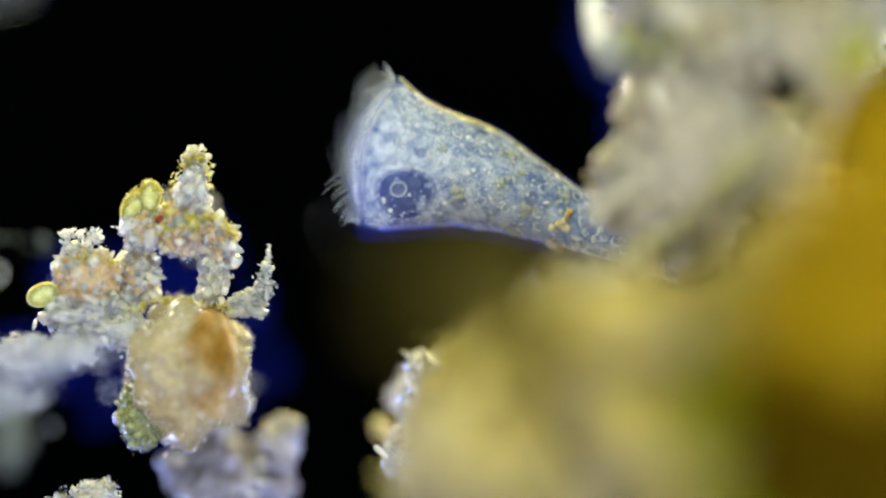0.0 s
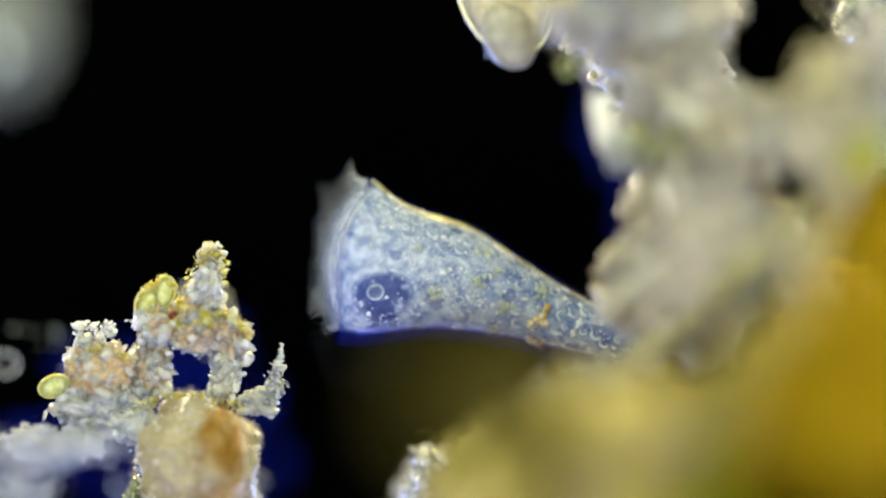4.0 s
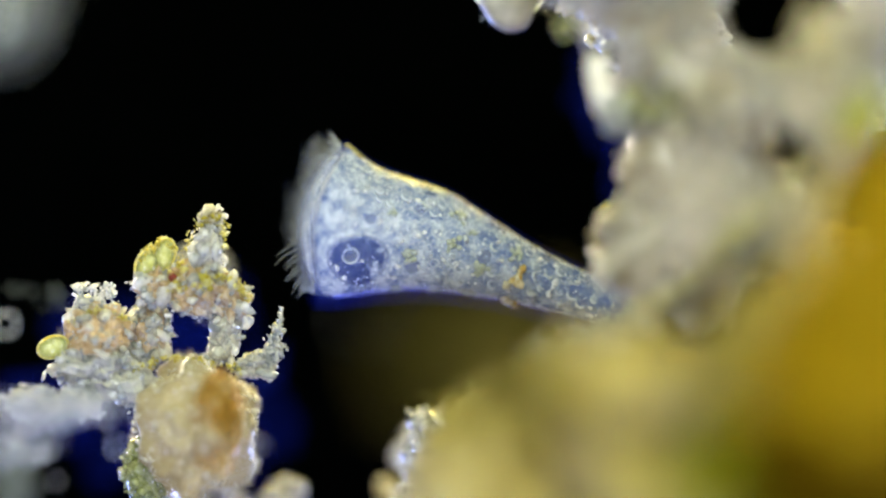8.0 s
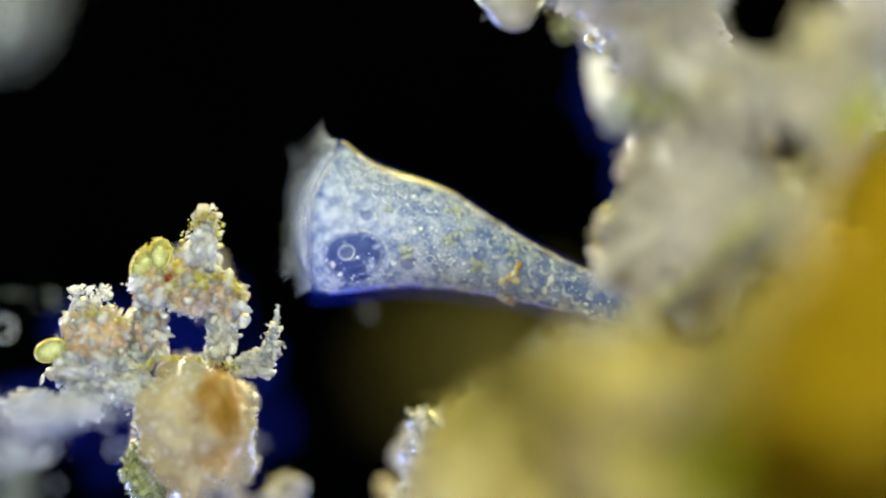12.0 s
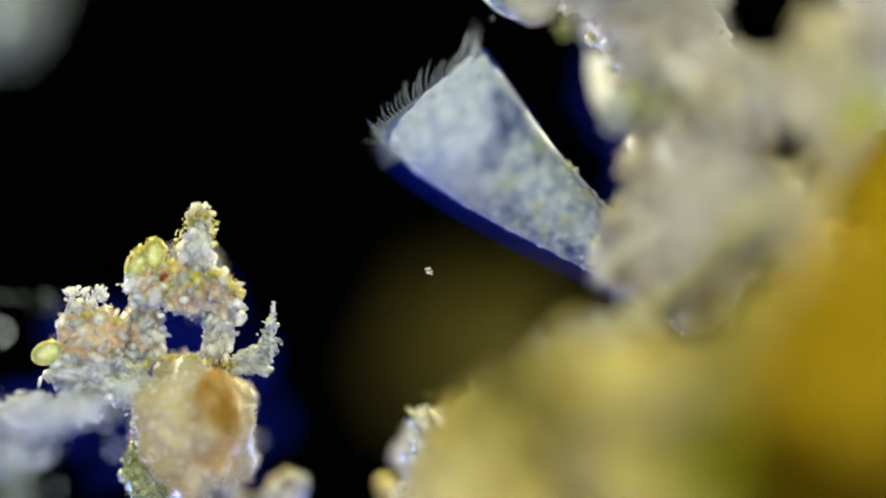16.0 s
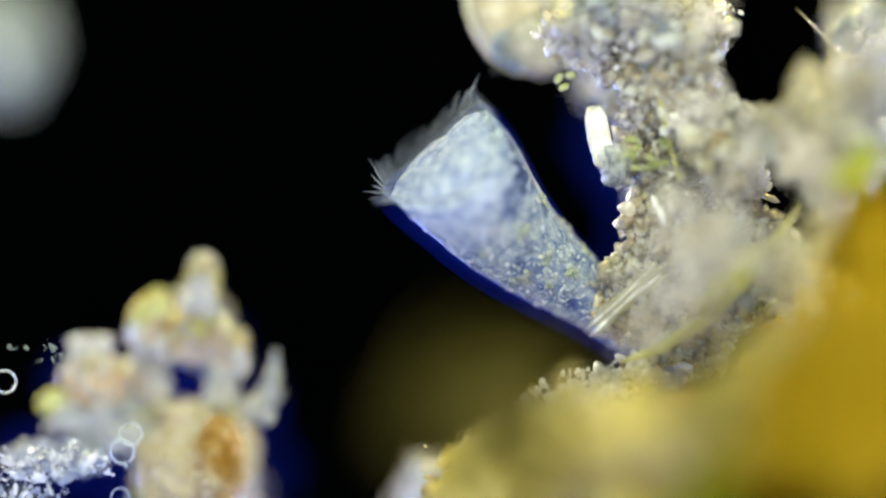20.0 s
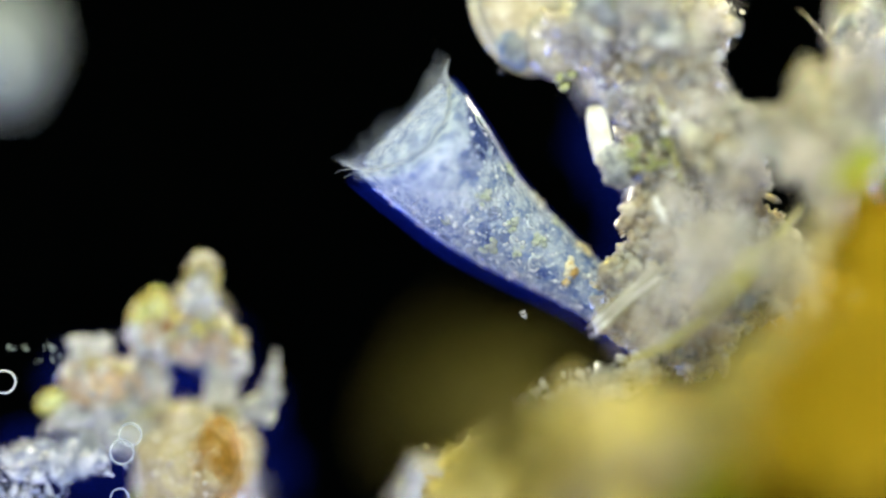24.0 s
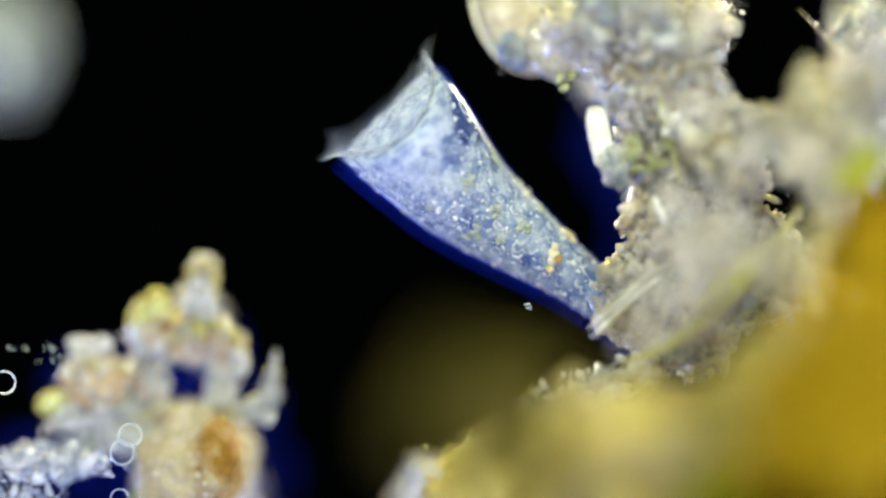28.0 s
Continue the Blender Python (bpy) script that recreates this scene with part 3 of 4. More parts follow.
# ---- debris ----
def clump(base, name, label, at, radii, seed, material, bits=900, bit=0.005, bit_mat=None, rough=0.55, grain=2.6, level=5, turn=0, spread=0.004):
    """A lump of floc with crumbs on it, as a part of the heap at base."""
    chunk = lump((0, 0, 0), radii, seed, rough, grain, level, turn)
    ob = part(name, mesh_of(name, *chunk, material), base, label)
    ob.location = Vector(at) - base.location
    if bits:
        rng = np.random.default_rng(seed + 500)
        grit = crumbs(sprinkle(chunk, bits, seed, 0, spread), np.minimum(rng.exponential(bit, bits) + bit * 0.3, bit * 4), seed, 1, 0.42)
        part("grit", mesh_of("grit", *grit, bit_mat or material), ob, "loose grit on the lump", kind="stuff")
    return ob


def cells(base, places, r, material, name, label, seed, long=1.5):
    for k, (px, py, z, turn) in enumerate(places):
        ob = part(name, mesh_of(name, *lump((0, 0, 0), (r * long, r, r), seed + k, 0.12, 2, 3), material), base, label)
        ob.matrix_local = Matrix.Translation(place(px, py, z) - base.location) @ Euler((0, 0, radians(turn))).to_matrix().to_4x4()


def build_left():
    base = thing("debris_clump", place(350, 750, 0.0), "cream and orange debris clump with green cells on the slide", "debris")
    clump(base, "grain", "tan translucent grain with a crumbly edge", place(345, 765, 0.40), (0.108, 0.125, 0.17), 11, grain_tan, 1500, 0.0014, floc_pale, 0.16, 2.0, spread=0.003)
    layers = ((1.15, 0.538), (1.02, 0.544), (0.90, 0.550), (0.78, 0.556), (0.66, 0.562), (0.52, 0.568), (0.38, 0.574))
    for k, (size, z) in enumerate(layers):
        clump(base, "orange_core", "orange-brown stain in the grain", place(384 + 9 * math.sin(2.4 * k), 735 + 14 * math.cos(3.1 * k), z), (0.040 * size, 0.072 * size, 0.02), 24 + 3 * k, grain_orange, 0, 0.003, None, 0.26, 2.0)
    clump(base, "pale_lump", "cream crumbly lump", place(350, 515, 0.44), (0.064, 0.040, 0.04), 12, floc_left, 225, 0.0030, glassy, 0.4, turn=-15)
    clump(base, "pale_lump", "cream crumbly lump with an amber top", place(405, 535, 0.44), (0.032, 0.046, 0.03), 26, floc_left, 135, 0.0030, glassy, 0.4)
    clump(base, "pale_lump", "grey crumbly lump at the top", place(364, 448, 0.45), (0.024, 0.040, 0.026), 13, floc_grey, 165, 0.0030, glassy, 0.4, turn=-8)
    clump(base, "amber_cap", "small yellowish cap", place(372, 387, 0.45), (0.020, 0.011, 0.014), 27, grain_tan, 200, 0.0018, floc_pale, 0.4)
    clump(base, "pale_lump", "cream crumbly lump", place(172, 588, 0.44), (0.056, 0.048, 0.05), 14, floc_left, 225, 0.0030, glassy, 0.35)
    clump(base, "pale_lump", "grey-green lump between the others", place(265, 590, 0.42), (0.028, 0.042, 0.03), 15, floc_left, 250, 0.003, glassy, 0.3)
    clump(base, "pale_lump", "glassy grey lump", place(165, 655, 0.45), (0.060, 0.036, 0.035), 16, floc_grey, 165, 0.0030, glassy, 0.5)
    clump(base, "pale_lump", "glassy grey lump", place(225, 680, 0.44), (0.042, 0.036, 0.03), 28, floc_grey, 120, 0.0030, glassy, 0.5)
    loose = np.random.default_rng(44)
    for x, y, wide, high, count in ((55, 725, 44, 16, 240), (140, 725, 26, 14, 150), (40, 790, 40, 20, 90), (60, 515, 36, 6, 12), (105, 532, 18, 8, 8)):
        pts = np.array([place(loose.normal(x, wide), loose.normal(y, high), loose.normal(0.70, 0.02)) for k in range(count)]) - np.array(base.location)
        part("loose_grit", mesh_of("loose_grit", *crumbs(pts, np.minimum(0.008 if y > 600 else 0.004, 0.001 + loose.exponential(0.0024, count)), x, 1, 0.55), grit_blue if y > 600 else floc_dim, False), base, "loose grit beside the clump", kind="stuff")
    clump(base, "pale_lump", "whitish lump", place(60, 712, 0.50), (0.050, 0.022, 0.03), 17, grit_blue, 400, 0.002, glassy, 0.5)
    clump(base, "pale_lump", "whitish lump", place(140, 712, 0.49), (0.030, 0.026, 0.03), 29, grit_blue, 300, 0.002, glassy, 0.5)
    clump(base, "pale_lump", "lilac-white lump below the grain", place(400, 950, 0.24), (0.09, 0.062, 0.08), 18, floc_lilac, 700, 0.004, None, 0.35)
    clump(base, "pale_lump", "lilac-white lump with a green edge", place(500, 905, 0.26), (0.022, 0.034, 0.05), 30, floc_lilac, 400, 0.004, None, 0.35)
    clump(base, "pale_lump", "ragged strand joining the grain", place(398, 600, 0.44), (0.023, 0.040, 0.02), 19, floc_grey, 120, 0.0030, glassy, 0.5, turn=-18)
    clump(base, "pale_lump", "ragged lump at the foot of the spike", place(450, 648, 0.45), (0.032, 0.018, 0.02), 20, floc_grey, 120, 0.0030, glassy, 0.5)
    clump(base, "foot", "dim grey foot on the slide", place(340, 770, 0.13), (0.055, 0.07, 0.15), 22, floc_grey, 400, 0.005)
    clump(base, "foot", "dim grey foot on the slide", place(170, 640, 0.19), (0.035, 0.045, 0.20), 31, floc_grey, 300, 0.004)
    clump(base, "foot", "dim grey stem under the clump", place(360, 500, 0.19), (0.035, 0.040, 0.20), 32, floc_grey, 300, 0.004)
    rng = np.random.default_rng(2)
    t = rng.random(420)
    pts = np.array([place(478 + 20 * q + rng.normal(0, 10 * (1 - q)), 640 - 88 * q + rng.normal(0, 6), 0.45 + rng.normal(0, 0.008)) for q in t]) - np.array(base.location)
    part("spike", mesh_of("spike", *crumbs(pts, 0.0012 + 0.0035 * (1 - t) * rng.random(420), 3, stretch=0.6), glassy), base, "tapering spike of glassy splinters")
    cells(base, [(258, 468, 0.45, 65), (290, 450, 0.45, 75), (92, 615, 0.45, 20)], 0.0185, green_cell, "green_cell", "yellow-green oval algal cell", 70)
    for px, py, a in ((258, 468, 65), (290, 450, 75), (92, 615, 20)):
        c, sn = math.cos(radians(a)), math.sin(radians(a))
        rim = [np.array(place(px, py, 0.455) - base.location) + np.array((0.028 * math.cos(q) * c - 0.019 * math.sin(q) * sn, 0.028 * math.cos(q) * sn + 0.019 * math.sin(q) * c, 0)) for q in np.linspace(0, 2 * np.pi, 32)]
        part("cell_rim", mesh_of("cell_rim", *tube(rim, [0.0022] * 32, 6), amber_fringe_grit), base, "bright yellow edge of the algal cell")
    clump(base, "pale_lump", "grey-green crumbs that hold the algal cells", place(272, 508, 0.44), (0.030, 0.030, 0.03), 35, floc_left, 200, 0.003, glassy, 0.4)
    clump(base, "pale_lump", "amber and cream lump", place(330, 500, 0.46), (0.040, 0.024, 0.02), 37, patch_orange, 160, 0.0022, amber_fringe_grit, 0.35)
    cells(base, [(305, 492, 0.48, 20)], 0.008, red_cell, "red_cell", "dark red round cell", 80, 1.1)
    clump(base, "green_patch", "yellow-green patch on the grain", place(252, 845, 0.42), (0.028, 0.050, 0.05), 23, green_cell, 300, 0.0024, None, 0.25, turn=12)
    pts = [place(128 + 75 * rng.random(), 500 + 50 * rng.random(), 0.45 + rng.normal(0, 0.01)) - base.location for k in range(260)]
    part("splinter_dust", mesh_of("splinter_dust", *crumbs(np.array(pts), rng.uniform(0.001, 0.0045, 260), 6), glassy), base, "dusting of glassy splinters", kind="stuff")
    clump(base, "pale_lump", "cream crumb at the foot of the clump", place(170, 975, 0.44), (0.034, 0.022, 0.03), 33, floc_pale, 300, 0.0018, glassy, 0.4)
    clump(base, "pale_lump", "yellowish crumb at the foot of the clump", place(105, 985, 0.42), (0.018, 0.012, 0.02), 34, grain_tan, 120, 0.0018, glassy, 0.4)
    clump(base, "dim_lump", "dim grey lump low on the slide", place(20, 850, 0.05), (0.030, 0.070, 0.04), 36, floc_dim, 100, 0.003, None, 0.4)
    # amber grit along the upper edges paints the lens's yellow colour fringe
    for line in (((300, 500), (318, 460), (346, 400), (372, 384), (394, 398), (398, 440)), ((380, 488), (415, 496), (440, 532)), ((236, 655), (290, 632), (360, 640), (440, 660)), ((125, 570), (165, 548), (215, 566)), ((240, 470), (262, 440), (290, 424), (312, 450))):
        pts, sizes = [], []
        for k in range(190):
            i = loose.integers(0, len(line) - 1)
            q = loose.random()
            pts.append(place(line[i][0] * (1 - q) + line[i + 1][0] * q + loose.normal(0, 4), line[i][1] * (1 - q) + line[i + 1][1] * q + loose.normal(0, 4), 0.462 + loose.normal(0, 0.008)) - base.location)
            sizes.append(min(0.0030, 0.0008 + loose.exponential(0.0009)))
        part("fringe_grit", mesh_of("fringe_grit", *crumbs(np.array(pts), sizes, 97, 1, 0.45), amber_fringe_grit), base, "amber grit painting the yellow fringe of the upper edge", kind="stuff")
    # round clear cells low on the clump
    for px, py, r in ((213, 711, 0.021), (229, 680, 0.020), (205, 792, 0.016), (90, 770, 0.013), (8, 574, 0.020)):
        ring = tube([(r * math.cos(q), r * math.sin(q), 0) for q in np.linspace(0, 2 * np.pi, 28)], [r * 0.09] * 28, 6)
        ob = part("round_cell", mesh_of("round_cell", *ring, cell_wall), base, "clear round cell with a bright wall")
        ob.location = place(px, py, 0.64) - base.location
    # blue sheets under the clump stand in for the halo round it
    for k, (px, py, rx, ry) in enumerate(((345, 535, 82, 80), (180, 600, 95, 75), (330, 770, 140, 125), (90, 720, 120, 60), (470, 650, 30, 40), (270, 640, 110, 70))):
        film = part("blue_halo", mesh_of("blue_halo", *lump((0, 0, 0), (rx / 1080, ry / 1080, 0.006), 90 + k, 0.6, 2.6, 5), halo_film), base, "thin blue sheet painting the halo round the clump")
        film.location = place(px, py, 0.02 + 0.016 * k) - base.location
    return base


left = build_left()


def fill(polygon, step, holes=(), seed=0, jitter=0.35):
    """Places by chance, about a step apart, in a polygon of the view's pixels."""
    rng = np.random.default_rng(seed)
    xs, ys = [p[0] for p in polygon], [p[1] for p in polygon]
    found = []
    y, odd = min(ys), 0
    while y < max(ys):
        x = min(xs) + (step / 2 if odd else 0)
        while x < max(xs):
            px, py = x + rng.normal(0, jitter * step), y + rng.normal(0, jitter * step)
            inside = False
            for (x0, y0), (x1, y1) in zip(polygon, polygon[1:] + polygon[:1]):
                if (y0 > py) != (y1 > py) and px < x0 + (py - y0) * (x1 - x0) / (y1 - y0):
                    inside = not inside
            if inside and all((px - a) ** 2 + (py - b) ** 2 > r * r for a, b, r in holes):
                found.append((px, py))
            x += step
        y, odd = y + step * 0.87, not odd
    return found


HEAP = [(1020, -90), (1285, -90), (1265, -50), (1262, 20), (1275, 100), (1340, 145), (1440, 118), (1475, 92), (1540, 75), (1540, 180), (1500, 300), (1430, 360), (1400, 400), (1330, 490), (1240, 545), (1140, 550),
        (1090, 500), (1105, 430), (1155, 340), (1160, 240), (1135, 170), (1120, 110), (1095, 40), (1035, 5), (1005, -40)]
MASS = [(1570, 170), (1660, 110), (1660, 980), (770, 980), (790, 860), (835, 780), (915, 715), (985, 670), (1070, 655), (1230, 665), (1385, 605), (1495, 490), (1540, 370), (1550, 230)]


ARC = [(1085, 545), (1130, 545), (1220, 510), (1270, 480), (1310, 440), (1340, 400), (1375, 350), (1400, 320), (1420, 280), (1080, 490), (1130, 440), (1190, 380)]


def near_arc(px, py, reach):
    return any(math.hypot(px - a, py - b) < reach for a, b in ARC)


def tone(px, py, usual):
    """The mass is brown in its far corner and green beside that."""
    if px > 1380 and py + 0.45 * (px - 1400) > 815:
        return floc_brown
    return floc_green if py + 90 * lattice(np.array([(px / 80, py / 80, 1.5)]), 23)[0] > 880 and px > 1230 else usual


def build_right():
    rng = np.random.default_rng(21)
    pale = thing("debris_heap", place(1250, 300, 0.0), "pale grey and cream crumbly debris heap rising from the slide", "debris")
    for k, (px, py) in enumerate(fill(HEAP, 56, ((1388, 255, 66),), 5)):
        low = near_arc(px, py, 60)
        z = rng.uniform(0.80, 0.90) if px > 1345 and not low else rng.uniform(0.60, 0.66) if low else (rng.uniform(0.60, 0.66) if py > 110 else rng.uniform(0.67, 0.74)) if px < 1240 else rng.uniform(0.64, 0.72)
        r = rng.uniform(0.028, 0.042)
        if low and px > 1400:
            continue
        lacy = px < 1345
        grey = rng.random() < 0.35
        mat = (lace_grey if grey else lace_pale) if lacy else (floc_grey if grey else floc_pale)
        clump(pale, "grey_lump" if grey else "pale_lump", "", place(px, py, z), (r, r * rng.uniform(0.75, 1.3), r), 400 + k, mat,
              420 if lacy else 200, 0.0036 if lacy else 0.004, (glassy if k % 6 == 0 else lace_grey, lace_grey, lace_pale)[k % 3], 0.7, 3.0, 5, rng.uniform(0, 180), (0.005 if px < 1180 else 0.010) if lacy else 0.008)
    for k, (px, py) in enumerate(fill(HEAP, 100, ((1388, 255, 80),), 15)):
        if px < 1180 or py < 60 or (px < 1390 and near_arc(px, py, 70)) or (px < 1350 and 40 < py < 300):
            continue
        r = rng.uniform(0.040, 0.062)
        clump(pale, "cream_lump", "soft see-through cream lump", place(px, py, rng.uniform(0.80, 0.96)), (r, r * rng.uniform(0.75, 1.3), r), 560 + k, veil_cream, 160, 0.004, floc_pale, 0.75, 2.4, 5, rng.uniform(0, 180))
    for k, (px, py) in enumerate(fill(HEAP, 95, ((1388, 255, 140), (1080, 200, 110), (1080, 330, 110), (1080, 450, 110)), 6)):
        clump(pale, "inner_lump", "", place(px, py, rng.uniform(0.38, 0.5)), (0.055, 0.055, 0.09), 480 + k, floc_pale if k % 2 else floc_grey, 200, 0.004, None, 0.4, 2.4, 4)
    for k, (px, py) in enumerate(((1120, 30), (1200, 180), (1230, 330), (1200, 470))):
        clump(pale, "foot", "dim grey foot on the slide", place(px, py, 0.20), (0.07, 0.07, 0.21), 520 + k, floc_grey, 200, 0.005, None, 0.3, 2.4, 4)
    # loose crumbs that hang over the heap as a soft haze
    clear_of = [(1388, 255, 62), (1100, 60, 85), (1110, 170, 85), (1388, 20, 60), (1060, 250, 70)]
    banks = [(1240, -75, 55, 0.28), (1290, -85, 30, 0.3), (1235, 345, 85, 1), (1180, 430, 60, 1), (1300, 310, 55, 1), (1190, 260, 40, 0.8), (1120, 500, 40, 1), (1430, 190, 60, 1), (1230, 100, 40, 0.8), (1330, 190, 30, 1), (1450, 130, 45, 0.8), (1470, 210, 45, 1), (1490, 270, 45, 1), (1190, 490, 48, 1), (1250, 440, 30, 1)]
    spots = [(px, py) for px, py in fill(HEAP, 17, clear_of, 31, 0.5) if rng.random() < sum(w * math.exp(-((px - a) ** 2 + (py - b) ** 2) / (0.7 * c * c)) for a, b, c, w in banks) and not near_arc(px, py, 20)]
    pts = [place(px, py, rng.uniform(0.86, 1.3)) - pale.location for px, py in spots]
    part("haze", mesh_of("haze", *crumbs(np.array(pts), rng.uniform(0.005, 0.013, len(pts)), 77), haze_cream), pale, "loose cream crumbs adrift over the heap", kind="stuff")
    v, f = ball(4)
    v = np.sign(v) * np.abs(v) ** 0.45 * np.array((0.019, 0.052, 0.010)) * (1 + 0.25 * fbm(v * 3, 140))[:, None]
    tab = part("tab", mesh_of("tab", v, f, floc_pale), pale, "white upright oblong flake")
    tab.matrix_local = Matrix.Translation(place(1063, 150, 0.68) - pale.location) @ Euler((0, 0, radians(10))).to_matrix().to_4x4()
    clump(pale, "grey_lump", "grey crumbs beside the white flake", place(1096, 205, 0.69), (0.018, 0.022, 0.02), 141, floc_grey, 700, 0.003, glassy, 0.4)
    clump(pale, "white_flake", "pinkish white flake", place(1213, 130, 0.72), (0.026, 0.016, 0.016), 142, white_flake, 150, 0.0030, None, 0.4, turn=-30)
    chips = [(px, py) for px, py in fill(HEAP, 13, ((1388, 20, 90), (1388, 255, 70)), 61, 0.6) if px < 1350 and py < 300 and rng.random() < 0.45]
    pts = [place(px, py, rng.uniform(0.69, 0.75)) - pale.location for px, py in chips]
    part("grit", mesh_of("grit", *crumbs(np.array(pts), np.minimum(0.007, 0.0015 + rng.exponential(0.002, len(pts))), 88, 1, 0.45), white_flake, False), pale, "bright angular grit in the heap", kind="stuff")
    clump(pale, "orange_patch", "soft orange patch", place(1262, 165, 0.76), (0.036, 0.026, 0.010), 143, patch_orange, 200, 0.0035, floc_pale, 0.7)
    cells(pale, [(1150 + 34 * math.sin(9 * k), 180 + 26 * math.cos(7 * k), 0.72 + 0.005 * (k % 4), 40 * k) for k in range(14)], 0.0065, green_cell, "green_cell", "green algal cell", 150)
    cells(pale, [(990, 44, 0.70, 60), (1012, 38, 0.70, 10), (1000, 60, 0.69, 30)], 0.007, green_cell, "green_cell", "small green algal cell", 170)
    cells(pale, [(1062, -40, 0.70, 20)], 0.013, patch_orange, "brown_cell", "pinkish brown round cell", 160, 1.2)
    # the heap's blue halo, added as thin sheets of colour
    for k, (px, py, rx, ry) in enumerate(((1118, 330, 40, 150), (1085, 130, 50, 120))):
        film = part("blue_halo", mesh_of("blue_halo", *lump((0, 0, 0), (rx / 1000, ry / 1000, 0.006), 95 + k, 0.6, 2.6, 5), halo_film), pale, "thin blue sheet painting the halo round the heap")
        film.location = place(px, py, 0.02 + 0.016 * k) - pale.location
    for (x0, y0), (x1, y1) in (((952, 6), (1002, 19)), ((1418, -82), (1523, 23)), ((1380, 345), (1428, 285))):
        a, b = place(x0, y0, 0.71), place(x1, y1, 0.71)
        part("needle", mesh_of("needle", *tube([np.array(a.lerp(b, q) - pale.location) for q in np.linspace(0, 1, 6)], [0.0004, 0.0010, 0.0012, 0.0012, 0.0009, 0.0004], 6), splinter_glass), pale, "thin straight glassy needle")
    chip = thing("debris_crumb", place(1520, 10, 0.0), "whitish grainy debris crumb on the slide", "debris")
    clump(chip, "pale_lump", "whitish grainy lump", place(1535, -40, 0.48), (0.038, 0.034, 0.05), 144, floc_lilac, 1200, 0.003, glassy, 0.55)
    pts = np.array([place(rng.normal(1562, 24), rng.normal(30, 44), rng.uniform(0.62, 1.0)) for k in range(260)]) - np.array(chip.location)
    part("grit", mesh_of("grit", *crumbs(pts, np.minimum(0.014, 0.003 + rng.exponential(0.004, 260)), 147), floc_lilac), chip, "lilac-white loose grit", kind="stuff")
    clump(chip, "pale_lump", "lilac-white grainy lump", place(1580, 50, 0.55), (0.040, 0.050, 0.05), 146, floc_lilac, 600, 0.003, glassy, 0.55)
    clump(chip, "foot", "grey foot on the slide", place(1540, -40, 0.22), (0.04, 0.04, 0.23), 145, floc_grey, 200, 0.004, None, 0.3)
    yellow = thing("detritus_mass", place(1300, 700, 0.0), "large ochre-yellow translucent detritus mass on the slide", "debris")
    for k, (px, py) in enumerate(fill(MASS, 66, (), 8)):
        deep = min(1.0, max(0.0, (px - 960) / 580))
        cloud = lattice(np.array([(px / 95, py / 95, 2.5)]), 17)[0]
        z = 1.08 + 0.40 * deep + rng.uniform(-0.12, 0.12)
        r = rng.uniform(0.046, 0.070)
        if math.hypot(px - 1525, py - 205) < 85:
            z, r = 0.95, r * 0.8
        if near_arc(px, py, 150):
            r *= 0.5
        elif deep < 0.35:
            z -= 0.10
        if cloud > 0.6:
            z -= 0.16
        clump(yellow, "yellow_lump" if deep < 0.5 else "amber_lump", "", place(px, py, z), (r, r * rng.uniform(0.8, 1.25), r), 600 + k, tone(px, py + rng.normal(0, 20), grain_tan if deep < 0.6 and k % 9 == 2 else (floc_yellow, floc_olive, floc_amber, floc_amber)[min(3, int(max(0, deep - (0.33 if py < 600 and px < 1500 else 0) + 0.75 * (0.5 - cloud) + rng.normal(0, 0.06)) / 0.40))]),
              300, 0.005, None, 0.55, 2.6, 4, rng.uniform(0, 180), 0.016)
    for k, (px, py) in enumerate(fill(MASS, 150, (), 9)):
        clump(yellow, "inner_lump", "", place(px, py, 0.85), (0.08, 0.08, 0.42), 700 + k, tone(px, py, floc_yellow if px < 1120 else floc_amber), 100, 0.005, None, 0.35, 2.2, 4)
    for k, (px, py) in enumerate(((1000, 830), (1250, 760), (1480, 500), (1500, 800))):
        clump(yellow, "foot", "brown foot on the slide", place(px, py, 0.24), (0.10, 0.10, 0.26), 740 + k, floc_amber, 100, 0.005, None, 0.3, 2.2, 4)
    # dim lumps hung at heights that blur them into a haze in view
    for k, (px, py, z, r) in enumerate(((800, 570, 2.2, 36), (880, 590, 1.9, 44), (780, 660, 2.3, 38), (850, 660, 1.9, 44), (940, 640, 1.6, 44), (880, 740, 1.7, 40), (960, 570, 1.8, 34))):
        clump(yellow, "brown_lump", "dim umber lump set high to blur into a haze", place(px, py, z), (r / 1000, r / 1100, r / 900), 230 + k, floc_umber, 120, 0.004, None, 0.4, 2.2, 4)
    cells(yellow, [(1520, 205, 1.00, 20), (1545, 190, 1.02, 60), (1500, 222, 1.01, 0), (1530, 225, 1.02, 30)], 0.026, dark_green, "green_cell", "dark olive-green algal cell", 260, 1.2)
    veil = [(735, 930), (750, 790), (800, 710), (880, 650), (970, 610), (1100, 590), (1240, 610), (1300, 600), (1300, 720), (1000, 760), (900, 830), (880, 930)]
    spots = [(px, py) for px, py in fill(veil, 15, (), 41, 0.5) if lattice(np.array([(px / 50, py / 50, 0.5)]), 9)[0] > 0.42]
    pts = [place(px, py, rng.uniform(0.80, 1.35)) - yellow.location for px, py in spots]
    part("haze", mesh_of("haze", *crumbs(np.array(pts), rng.uniform(0.004, 0.010, len(pts)), 78), haze_yellow), yellow, "loose yellowish crumbs adrift over the edge", kind="stuff")
